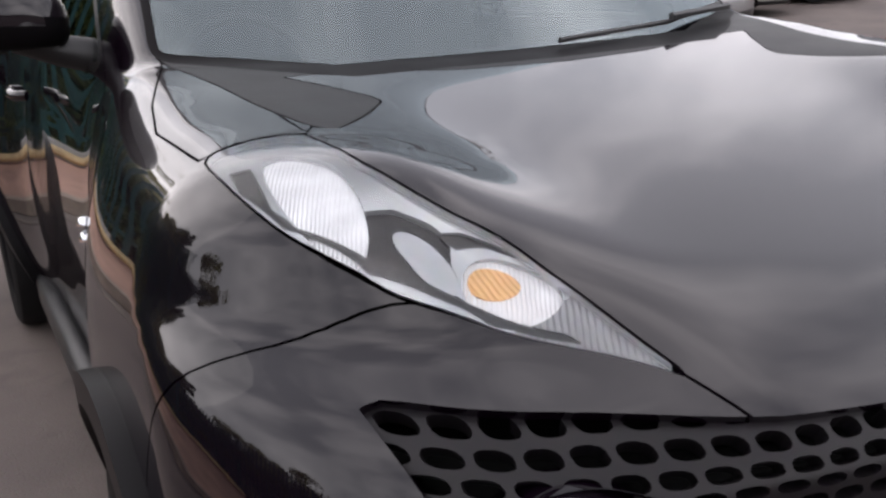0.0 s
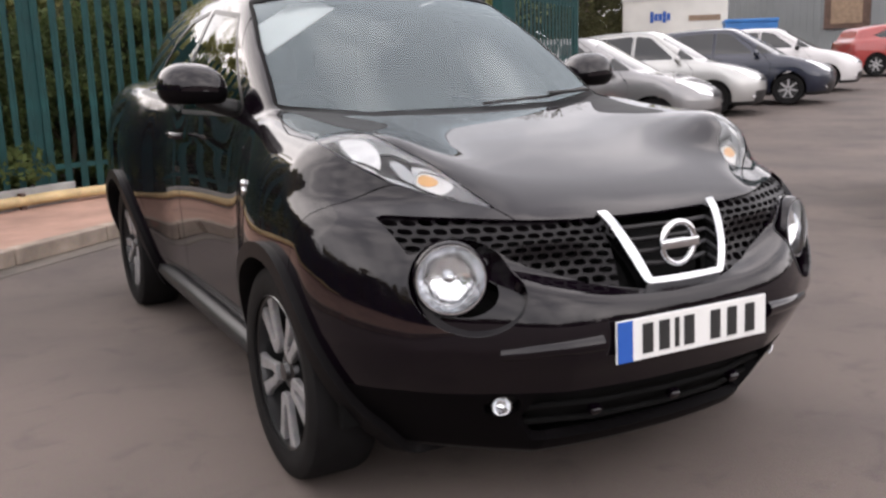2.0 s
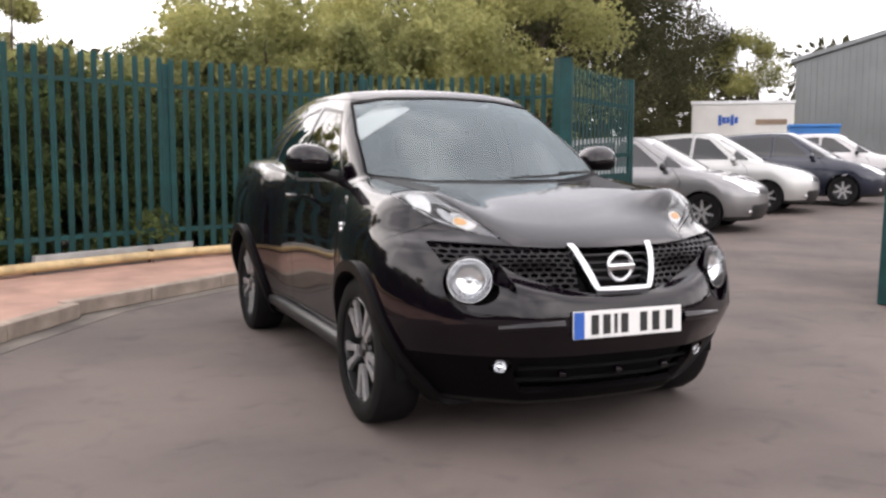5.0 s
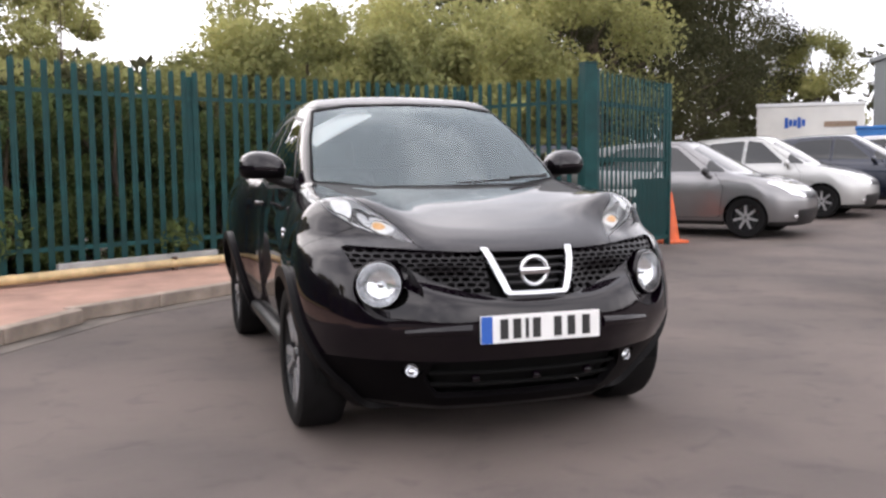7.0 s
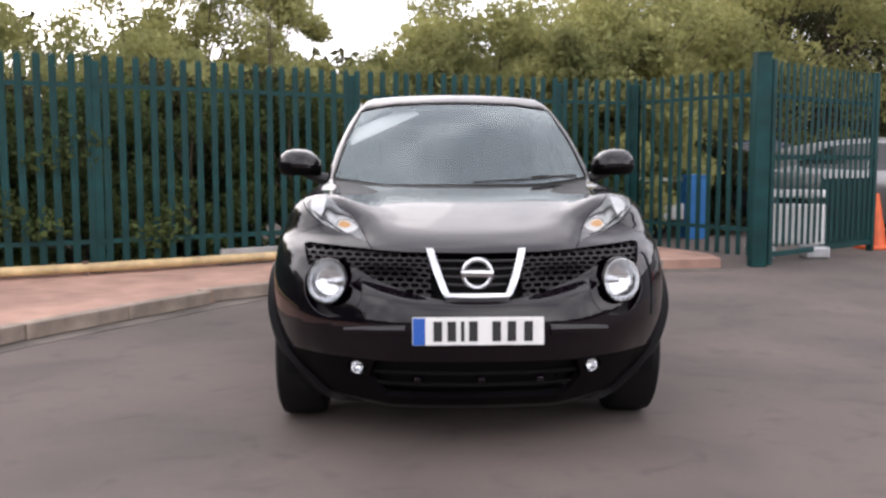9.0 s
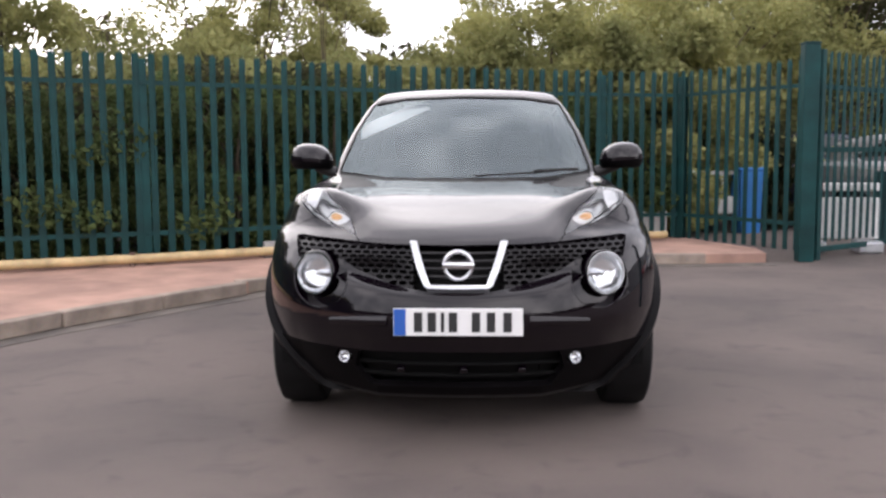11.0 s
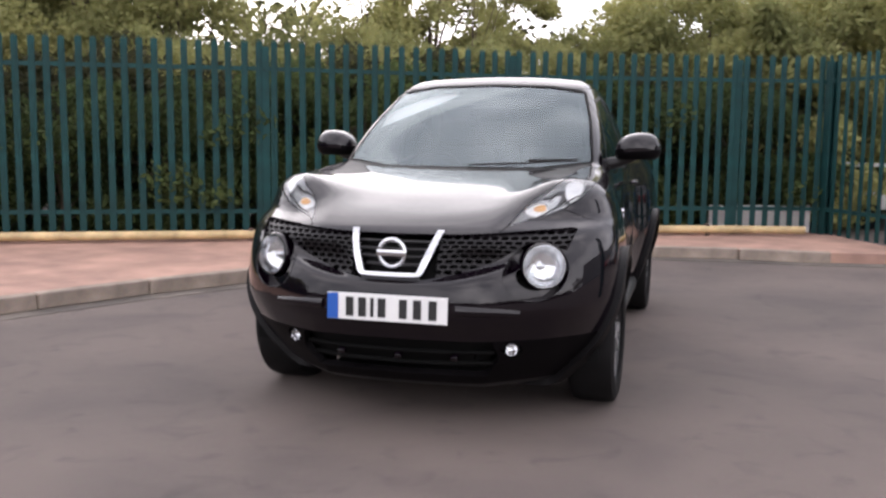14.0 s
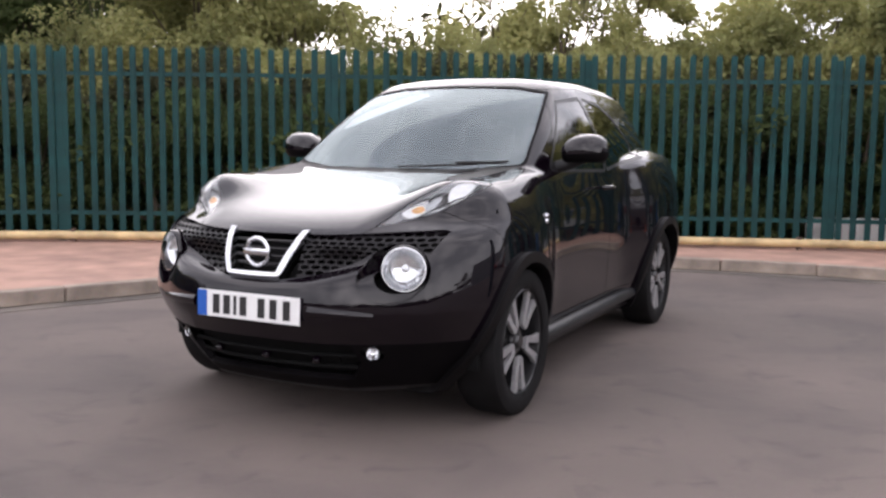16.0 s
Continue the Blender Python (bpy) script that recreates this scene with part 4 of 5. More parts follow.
part("shell", skin.bmesh("shell", 0, 0.012), PAINT, car, "glossy black bodyshell with roof and rear quarters", 32)
def evened(bm):
    """Lay a pane on one smooth curve and take its normals from that curve."""
    co = np.array([v.co for v in bm.verts])
    x, z = co[:, 0], co[:, 2] - 1.3
    terms = [(i, j) for i in (0, 2, 4) for j in range(4)]
    c = np.linalg.lstsq(np.stack([x**i * z**j for i, j in terms], 1), co[:, 1], rcond=None)[0]
    layer = bm.verts.layers.float_vector.get("outward")
    for v, a, b in zip(bm.verts, x, z):
        v.co.y = sum(k * a**i * b**j for k, (i, j) in zip(c, terms))
        slope_x = sum(k * i * a ** (i - 1) * b**j for k, (i, j) in zip(c, terms) if i)
        slope_z = sum(k * j * a**i * b ** (j - 1) for k, (i, j) in zip(c, terms) if j)
        v[layer] = Vector((slope_x, -1, slope_z)).normalized()
    return bm


part("bonnet", skin.bmesh("bonnet", 0, 0.012), PAINT, car, smooth=32)
bumper = part("front_bumper", skin.bmesh("front_bumper", 0, 0.012), PAINT, car, smooth=32)
part("lower_bumper", skin.bmesh("lower_bumper", 0, 0.03), DULL, bumper, "plain black lower half of the bumper", 32)
part("underside", skin.bmesh("underside", 0), PLASTIC, car, smooth=32)
for name, bm in (("cowl_panel", 0), ("cowl_side", 1), ("cowl_side", -1)):
    part(name, skin.bmesh("cowl_tongue" if bm else "cowl", bm, 0.012), SATIN, car, "" if bm else "satin black panel below the windscreen", 32)
screen = part("windscreen", evened(skin.bmesh("windscreen", 0, lift=-0.002)), SCREEN_GLASS, car, "dark reflecting windscreen", 40)
screen.visible_shadow = False
part("windscreen_seal", skin.bmesh("screen_edge", 0, 0.01), DULL, screen, smooth=40)
part("inner_body", skin.bmesh({"shell", "bonnet", "front_bumper", "lower_bumper", "fender", "panel", "cowl", "cowl_tongue", "front_door", "rear_door", "grille", "grille_mid", "grille_u", "_hole", "_gap", "intake", "lamp_hole", "_lamp_face", "fog_hole", "arch_0", "arch_1"} | TURN_ALL, 0, lift=-0.095), INNER, car, smooth=40)
for s in (1, -1):
    part("fender", skin.bmesh({"fender", "panel"}, s, 0.012), PAINT, car, smooth=32)
    for i in (0, 1):
        part("wheel_arch", skin.bmesh("arch_%d" % i, s, 0.07, 0.028), SATIN, car, smooth=32)
        bm = lathe([(0.362, -0.22), (0.392, -0.22), (0.392, 0.07), (0.20, 0.07), (0.20, 0.06), (0.38, 0.06), (0.362, -0.22)], 40)
        bmesh.ops.transform(bm, matrix=pose(s * 0.60, i * BASE, WHEEL_R, 0, -90 * s, 0), verts=bm.verts)
        bmesh.ops.delete(bm, geom=[v for v in bm.verts if v.co.z < 0.24], context="VERTS")
        part("wheel_liner", bm, INNER, car, smooth=35)
    for name in ("front", "rear"):
        door = part(name + "_door", skin.bmesh(name + "_door", s, 0.012), PAINT, car, smooth=32)
        part("window", skin.bmesh(name + "_glass", s, lift=-0.003), GLASS, door, smooth=40)
        part("window_seal", skin.bmesh(name + "_glass_edge", s, 0.01), PLASTIC, door, smooth=40)
        if name == "front":
            part("door_handle", tube([(s * 0.812, 1.33, 0.985), (s * 0.838, 1.345, 0.985), (s * 0.842, 1.42, 0.987), (s * 0.838, 1.50, 0.985), (s * 0.808, 1.515, 0.98)], 0.013, 10), PAINT, door, smooth=50)
    # fender lamp: clear cover over ribbed reflectors, a dark step and an amber bulb
    lamp = part("fender_lamp", LAMP_COVER[s][0], LENS, car, "clear teardrop indicator lamp on the fender", 40)
    part("lamp_rim", LAMP_COVER[s][1], SILVER, lamp, smooth=40)
    for name, tag, mat, deep in (("housing", "turn_lens", HOUSING, 0.010), ("tip_reflector", "turn_tip", RIBS_GREY, 0.011), ("side_reflector", "turn_side", RIBS, 0.017), ("middle_step", "turn_mid", GLOSS, 0.018), ("dark_edge", "turn_edge", STEP, 0.013),
                                 ("bulb_housing", "turn_lobe", HOUSING, 0.011), ("dark_arc", "turn_arc", GLOSS, 0.014), ("front_reflector", "turn_bowl", RIBS, 0.017), ("amber_bulb", "turn_amber", AMBER, 0.015)):
        part(name, skin.bmesh(tag, s, 0.012, -deep), mat, lamp, "amber indicator bulb" if mat is AMBER else "", 40)
    # round headlamp in its oval recess
    lamp = part("headlamp", skin.bmesh({"lamp_hole", "_lamp_face"}, s, 0.085, rim_only=True), PAINT, car, "large round headlamp in an oval recess", 40)
    part("recess", skin.bmesh("lamp_hole", s, lift=-0.040), PAINT, lamp, smooth=40)
    # rim in lighter grey than the recess: its highlight is put into the colour
    part("recess_rim", skin.bmesh({"lamp_hole", "_lamp_face"}, s, 0.006, 0.003, True), RIM_HIGHLIGHT, lamp, smooth=40)
    aim = pose(s * LAMP[0], -0.652, LAMP[1], 85, 0, s * 24)
    for name, prof, mat in (("sleeve", [(0.088, 0.010), (0.092, 0.012), (0.0965, 0.006), (0.099, -0.01), (0.100, -0.07)], PAINT), ("bezel", [(0.082, 0.004), (0.085, 0.013), (0.089, 0.013), (0.090, 0.0)], CHROME),
                            ("reflector", [(0.084, 0.004), (0.078, -0.012), (0.06, -0.028), (0.03, -0.038), (0, -0.042)], CRYSTAL), ("bulb_cap", [(0.012, -0.04), (0.012, -0.022), (0.008, -0.017), (0, -0.016)], CHROME),
                            ("lens", [(0.087, 0.012), (0.075, 0.021), (0.05, 0.029), (0.025, 0.033), (0, 0.034)], LENS)):
        bm = lathe(prof, 48)
        bmesh.ops.transform(bm, matrix=aim, verts=bm.verts)
        part(name, bm, mat, lamp, smooth=50)
    # fog lamp
    fog = part("fog_lamp", skin.bmesh("fog_hole", s, lift=-0.03), PLASTIC, bumper, "small round fog lamp", 40)
    aim = pose(s * 0.487, -0.685, 0.371, 90, 0, s * 20)
    for name, prof, mat in (("ring", [(0.024, 0.003), (0.0265, 0.005), (0.028, 0.0), (0.028, -0.04)], CHROME), ("reflector", [(0.025, 0.0), (0.018, -0.016), (0, -0.022)], CRYSTAL), ("lens", [(0.025, 0.003), (0.016, 0.007), (0, 0.009)], LENS)):
        bm = lathe(prof, 32)
        bmesh.ops.transform(bm, matrix=aim, verts=bm.verts)
        part(name, bm, mat, fog, smooth=50)
    # door mirror
    bm = bmesh.new()
    bmesh.ops.create_uvsphere(bm, u_segments=32, v_segments=20, radius=1)
    for v in bm.verts:
        x, y, z = v.co
        v.co = (math.copysign(abs(x) ** 0.8, x) * 0.122 * (1 - 0.12 * z), (-abs(y) ** 0.85 * 0.130 if y < 0 else y * 0.035) * (1 - 0.2 * x * s), math.copysign(abs(z) ** 0.85, z) * 0.084 + 0.010 * x * s)
        v.co.z = max(v.co.z, -0.062)
    under = bm.copy()
    for mesh, low in ((bm, False), (under, True)):
        bmesh.ops.delete(mesh, geom=[f for f in mesh.faces if (f.calc_center_median().z < -0.012) != low], context="FACES")
        bmesh.ops.transform(mesh, matrix=pose(s * 0.885, 0.80, 1.200, 0, 0, s * -6), verts=mesh.verts)
    mirror = part("door_mirror", bm, PAINT, car, "gloss black door mirror", 50)
    part("mirror_base", under, DULL, mirror, smooth=50)
    part("mirror_glass", box((0.16, 0.006, 0.11), pose(s * 0.885, 0.834, 1.20, 0, 0, s * -6), 0.003), CHROME, mirror)
    part("arm", tube([(s * 0.70, 0.80, 1.105), (s * 0.78, 0.80, 1.125), (s * 0.86, 0.80, 1.155)], 0.036, 12, 0.8), PLASTIC, mirror, smooth=50)
    # chrome blobs added where the fender shows bright spots, then the sill
    bm = bmesh.new()
    for z, r in ((0.888, 0.013), (0.862, 0.015)):
        k = bmesh.ops.create_uvsphere(bm, u_segments=16, v_segments=10, radius=1)["verts"]
        bmesh.ops.transform(bm, matrix=pose(s * 0.845, 0.33, z) @ Matrix.Diagonal((0.012, 0.016, r, 1)), verts=k)
    part("side_repeater", bm, CHROME, car, "small bright side repeater behind the wheel arch", 60)
    part("sill", tube([(s * 0.775, 0.36, 0.262), (s * 0.790, 0.55, 0.272), (s * 0.792, 1.2, 0.275), (s * 0.790, 1.9, 0.275), (s * 0.775, 2.15, 0.265)], 0.040, 14), PLASTIC, car, smooth=50)
    part("bumper_strip", tube([nose_at(s * x, z, 0.008) for x, z in ((0.285, 0.552), (0.37, 0.550), (0.45, 0.546), (0.53, 0.538))], 0.024, 14, 0.7), PAINT, bumper, smooth=50)

grille = part("grille", skin.bmesh("grille", 1, 0.022, -0.012), MESH, car, "black mesh grille with oval holes", 40)
part("grille", skin.bmesh("grille", -1, 0.022, -0.012), MESH, car, "black mesh grille with oval holes", 40)
part("grille_backing", skin.bmesh({"grille", "_hole", "grille_mid"}, 0, lift=-0.06), INNER, grille, smooth=40)
part("grille_badge_frame", skin.bmesh("grille_u", 0, 0.045, 0.022), CHROME, car, "wide chrome u-shaped grille frame", 40)
for i in range(4):
    z = 0.722 + 0.030 * i
    w = 0.118 + 0.026 * i
    y = -0.812 + 0.020 * i
    part("slat", tube([(-w, y + 0.035, z), (-w / 2, y + 0.012, z), (0, y + 0.006, z), (w / 2, y + 0.012, z), (w, y + 0.035, z)], 0.007, 8), GLOSS, grille, smooth=50)
emblem = thing("e", "", "")
bm = bmesh.new()
ring = [(0.056 * math.cos(a * math.pi / 24), -0.806, 0.770 + 0.056 * math.sin(a * math.pi / 24)) for a in range(49)]
add_tube(bm, ring, 0.0095, 10, 1.0, False)
emblem_ob = part("badge_ring", bm, CHROME, car, "round chrome badge with a plain bar", 60)
part("badge_bar", box((0.132, 0.016, 0.027), pose(0, -0.810, 0.770), 0.005), CHROME, emblem_ob, smooth=40)
bpy.data.objects.remove(emblem)
intake = part("lower_intake", skin.bmesh("intake", 0, lift=-0.05), INNER, bumper, smooth=40)
for z in (0.30, 0.355):
    part("slat", tube([nose_at(x, z, 0.03) for x in (-0.42, -0.22, 0, 0.22, 0.42)], 0.010, 8), INNER, intake, smooth=50)
# tilted glossy blocks added to stand for three glints in the intake
for x in (-0.24, 0.02, 0.26):
    part("intake_rib", box((0.034, 0.03, 0.026), pose(*nose_at(x, 0.335, 0.012), 35), 0.008), PAINT, intake, smooth=40)

# wipers
for pts in (((0.60, 0.425, 1.142), (0.36, 0.330, 1.120), (0.05, 0.285, 1.108)),):
    w = part("wiper", tube(pts, 0.006, 6), PLASTIC, car, smooth=50)
    part("wiper_arm", tube([Vector(pts[0]) + Vector((0, -0.03, -0.005)), Vector(pts[1]) + Vector((0, -0.012, 0.012))], 0.008, 6), PLASTIC, w, smooth=50)

# cabin
cabin = part("dashboard", prism([(0.42, 0.90), (0.50, 1.02), (0.72, 1.06), (0.92, 1.03), (0.98, 0.90)], 1.30, pose(-0.65, 0, 0, 90, 0, 90)), FABRIC, car, "dark dashboard and seats", 30)
ring = [(-0.34 + 0.18 * math.cos(a * math.pi / 20), 1.02 + 0.06 * math.sin(a * math.pi / 20), 0.98 + 0.17 * math.sin(a * math.pi / 20)) for a in range(41)]
bm = bmesh.new()
add_tube(bm, ring, 0.015, 8, 1.0, False)
part("steering_wheel", bm, PLASTIC, cabin, smooth=60)
for s in (-1, 1):
    for y, name in ((1.50, "seat_back"), (2.35, "rear_seat_back")):
        part(name, box((0.50, 0.14, 0.62), pose(s * 0.34, y, 0.88, -14), 0.05), FABRIC, cabin, smooth=50)
        part("headrest", box((0.27, 0.09, 0.19), pose(s * 0.34, y + 0.09, 1.27, -14), 0.04), FABRIC, cabin, smooth=50)
# pale card added to stand in for a white patch on the windscreen
bm = bmesh.new()
for d in (0, 0.004):
    bm.faces.new([bm.verts.new((x, y, z + d)) for x, y, z in ((-0.215, 1.035, 1.488), (-0.235, 1.160, 1.520), (-0.365, 1.155, 1.506), (-0.578, 1.000, 1.406), (-0.615, 0.930, 1.365), (-0.595, 0.775, 1.305))][::1 if d else -1])
part("sun_visor", bm, CARD, cabin, "pale flat card behind the upper windscreen corner")
part("rear_view_mirror", box((0.22, 0.03, 0.065), pose(0.01, 0.93, 1.40, 12), 0.015), PLASTIC, cabin, smooth=50)


def wheel():
    """A wheel whose axle lies along x and whose face looks to +x."""
    t = thing("w", "", "")
    turn = pose(0, 0, 0, 0, 90, 0)
    bm = lathe([(0.246, -0.10), (0.30, -0.108), (0.326, -0.095), (0.334, -0.07), (0.334, 0.07), (0.326, 0.095), (0.30, 0.108), (0.252, 0.102), (0.240, 0.095), (0.240, -0.095), (0.246, -0.10)], 64)
    bmesh.ops.transform(bm, matrix=turn, verts=bm.verts)
    tyre = part("tyre", bm, RUBBER, t, smooth=35)
    bm = lathe([(0.241, 0.100), (0.247, 0.094), (0.234, 0.086), (0.215, -0.02), (0.20, -0.09), (0.12, -0.06), (0.0, -0.05)], 64)
    bmesh.ops.transform(bm, matrix=turn, verts=bm.verts)
    rim = part("rim", bm, ALLOY_DARK, t, smooth=35)
    for k in range(5):
        a = 72 * k
        for s in (-1, 1):
            bm = prism([(0.070, 0.0), (0.105, 0.0), (0.112, s * 0.010), (0.150, s * 0.014), (0.238, s * 0.026), (0.228, s * 0.076), (0.19, s * 0.058), (0.13, s * 0.042), (0.085, s * 0.034), (0.070, s * 0.022)][::s], 0.022, bevel=0.003)
            bmesh.ops.transform(bm, matrix=turn @ pose(0, 0, 0.062, 0, 0, a), verts=bm.verts)
            part("spoke", bm, ALLOY, rim, smooth=35)
    bm = lathe([(0.0, 0.085), (0.028, 0.083), (0.034, 0.07), (0.055, 0.066), (0.06, 0.05)], 32)
    bmesh.ops.transform(bm, matrix=turn, verts=bm.verts)
    part("hub_cap", bm, ALLOY_DARK, rim, smooth=35)
    return t


w = wheel()
parts = list(w.children)
for s in (1, -1):
    for y in (0.0, BASE):
        c = copy_thing(w, pose(0, 0, 0))
        c.name = "wheel"
        c.parent = car
        c.matrix_basis = pose(s * 0.774, y, WHEEL_R, 0, 0, 0 if s > 0 else 180)
for o in (w, *w.children_recursive):
    bpy.data.objects.remove(o)

# number plate
plate = part("number_plate", box((0.52, 0.006, 0.111), pose(0, -0.874, 0.55, -2), 0.002), WHITE, car, "white number plate with a blue end strip")
part("blue_strip", box((0.048, 0.002, 0.107), pose(-0.234, -0.879, 0.55, -2)), BLUE, plate)
for i, dx in enumerate((-0.16, -0.105, -0.062, -0.02, 0.072, 0.132, 0.198)):
    part("bar", box((0.014 if i == 2 else 0.034, 0.002, 0.079), pose(dx, -0.879, 0.55, -2)), BLACK, plate)

# ---- parked cars beyond the gate ----
def hatchback(height=1.53, width=0.86, base=2.6, snub=0.0):
    def solid(p):
        x, y, z = np.abs(p[..., 0]), p[..., 1], p[..., 2]
        wide = width * spline(z, [(0.15, 0.90), (0.35, 0.97), (0.6, 1.0), (0.85, 0.985), (1.0, 0.93), (1.3, 0.80)])
        wide = wide + 0.02 * hump(y, 0, 0.5) + 0.02 * hump(y, base, 0.5)
        nose = spline(z, [(0.15, -0.74), (0.3, -0.82), (0.5, -0.85), (0.7, -0.80), (0.85, -0.62), (1.0, -0.3)])
        front = nose + 0.30 * x**2 + 0.4 * x**4 - y
        top = z - spline(y, [(-0.85, 0.70), (-0.6, 0.80), (-0.2, 0.91), (0.3, 0.99), (1.0, 1.02), (2.4, 1.06), (3.2, 1.0)])
        back = y - (base + 0.78 - 0.15 * x**2 - 0.4 * (z - 0.7) ** 2)
        hull = smax(smax(smax(x - wide, top, 0.12), smax(front, back, 0.02), 0.10), 0.18 - z, 0.05)
        screen = (z - 0.99 - (0.56 + snub) * (y - 0.12) + 0.16 * x**2) * 0.86
        roof = z - height + 0.10 * x**2 + 0.3 * x**6 + 0.06 * (y - 1.5) ** 2
        flank = (x - width * 0.88 + 0.36 * (z - 1.0)) * 0.94
        tail = (y - base - 0.60 + 0.45 * (z - 1.0)) * 0.9
        house = smax(smax(smax(screen, roof, 0.06), smax(flank, tail, 0.1), 0.06), 0.85 - z, 0.05)
        return smin(hull, house, 0.05)

    return solid


def parked_car(label, paint, m, height=1.53, width=0.86, base=2.6, snub=0.0, glass_mat=None):
    car = thing("parked_car", label, "car", "cars parked in the yard", m=m)
    sk = Sheet(hatchback(height, width, base, snub), 0.2, base - 0.2, 0.58, 52, (36, 56, 20))
    for i, hub in enumerate((0.0, base)):
        sk.carve(lambda p: np.maximum(np.hypot(p[:, 1] - hub, p[:, 2] - 0.31) - 0.345, 0.4 - X(p)), "_drop")
    sk.carve(lambda p: p[:, 2] - 0.25, "skirt")
    t = height
    pane = [(0, 0.99), (width * 0.76, 1.02), (width * 0.66, t - 0.16), (0, t - 0.06), (-0.3, 1.2)]
    sk.carve(lambda p: np.maximum(np.maximum(outline_distance(X(p), p[:, 2], pane, 0.01), p[:, 1] - 1.2), -p[:, 1]), "windscreen")
    for name, w in (("front_window", [(0.72, 1.03), (1.16, t - 0.15), (1.42, t - 0.11), (1.44, 1.03)]), ("rear_window", [(1.52, 1.03), (1.50, t - 0.11), (2.15, t - 0.16), (2.62, 1.12), (2.5, 1.06)]), ("quarter_window", [(0.36, 1.02), (0.62, 1.20), (0.64, 1.03)])):
        sk.carve(lambda p: np.maximum(outline_distance(p[:, 1], p[:, 2], w, 0.012), 0.4 - X(p)), name)
    lamp = [(0.40, 0.64), (0.62, 0.68), (0.74, 0.84), (0.60, 0.80)]
    sk.carve(lambda p: np.maximum(outline_distance(X(p), p[:, 2], lamp, 0.02), p[:, 1] + 0.05), "lamp")
    sk.carve(lambda p: np.maximum(outline_distance(X(p), p[:, 2], [(-0.1, 0.24), (0.5, 0.24), (0.55, 0.42), (-0.1, 0.45)], 0.01), p[:, 1] + 0.2), "intake")
    sk.carve(lambda p: np.maximum(outline_distance(X(p), p[:, 2], [(-0.1, 0.60), (0.36, 0.62), (0.30, 0.70), (-0.1, 0.69)], 0.01), p[:, 1] + 0.2), "grille")
    for w in ([(0.40, 0.30), (0.34, 0.80), (0.5, 1.0), (1.15, t - 0.08), (1.47, t - 0.05), (1.48, 0.3)], [(1.485, 0.30), (1.475, t - 0.05), (2.15, t - 0.10), (2.7, 1.1), (2.2, 0.6), (2.1, 0.3)]):
        sk.seam(lambda p: np.maximum(outline_distance(p[:, 1], p[:, 2], w), 0.4 - X(p)), "", 0.004)
        sk.rename("_in", "door%d" % (w[0][0] > 1))
    part("body", sk.bmesh("", 0, 0.02), paint, car, smooth=35)
    part("skirt", sk.bmesh("skirt", 0), PLASTIC, car, smooth=35)
    part("windscreen", sk.bmesh("windscreen", 0), DARK_GLASS, car, smooth=35)
    part("grille", sk.bmesh("grille", 0), GLOSS, car, smooth=35)
    part("lower_intake", sk.bmesh("intake", 0), PLASTIC, car, smooth=35)
    part("inner_body", sk.bmesh({"", "door0", "door1", "_seam", "skirt", "lamp", "grille", "intake"}, 0, lift=-0.05), INNER, car, smooth=35)
    for s in (1, -1):
        for i in (0, 1):
            door = part("door", sk.bmesh("door%d" % i, s, 0.02), paint, car, smooth=35)
            for name in (("front_window", "quarter_window") if i == 0 else ("rear_window",)):
                part("window", sk.bmesh(name, s), DARK_GLASS, door, smooth=35)
            part("handle", box((0.02, 0.16, 0.022), pose(s * (width - 0.02), 1.36 + 0.85 * i, 0.90), 0.006), paint, door)
        part("headlamp", sk.bmesh("lamp", s, lift=0.004), REFLECTOR, car, smooth=35)
        bm = bmesh.new()
        bmesh.ops.create_uvsphere(bm, u_segments=16, v_segments=10, radius=1)
        bmesh.ops.transform(bm, matrix=pose(s * (width + 0.03), 0.62, 1.02) @ Matrix.Diagonal((0.10, 0.055, 0.065, 1)), verts=bm.verts)
        part("door_mirror", bm, PLASTIC if height < 1.54 else paint, car, smooth=60)
        part("fog_lamp", box((0.09, 0.02, 0.04), pose(s * 0.60, -0.70, 0.33, 0, 0, s * 25), 0.008), REFLECTOR, car)
        for y in (0.0, base):
            turn = pose(s * (width - 0.10), y, 0.31, 0, s * 90, 0)
            bm = lathe([(0.20, -0.09), (0.29, -0.095), (0.31, -0.07), (0.31, 0.07), (0.29, 0.095), (0.205, 0.085), (0.20, -0.09)], 36)
            bmesh.ops.transform(bm, matrix=turn, verts=bm.verts)
            wheel_ob = part("wheel", bm, RUBBER, car, smooth=35)
            bm = lathe([(0.205, 0.085), (0.195, 0.07), (0.18, 0.0), (0, -0.02)], 36)
            bmesh.ops.transform(bm, matrix=turn, verts=bm.verts)
            part("rim", bm, ALLOY_DARK, wheel_ob, smooth=35)
            for k in range(7):
                bm = prism([(0.02, -0.022), (0.19, -0.017), (0.19, 0.017), (0.02, 0.022)], 0.02)
                bmesh.ops.transform(bm, matrix=turn @ pose(0, 0, 0.05, 0, 0, k * 360 / 7), verts=bm.verts)
                part("spoke", bm, ALLOY, wheel_ob)
    return car


GREY_PAINT = material("grey_car_paint", (0.22, 0.217, 0.22), rough=0.32, metal=0.7, vary=0.08, scale=2, coat=1.0)
SILVER_PAINT = material("silver_car_paint", (0.44, 0.44, 0.43), rough=0.30, metal=0.5, vary=0.06, scale=2, coat=1.0)
BLUE_PAINT = material("dark_blue_car_paint", (0.006, 0.010, 0.026), rough=0.3, metal=0.4, vary=0.1, scale=2, coat=1.0)
WHITE_PAINT = material("white_car_paint", (0.58, 0.565, 0.565), rough=0.3, vary=0.05, scale=2, coat=1.0)
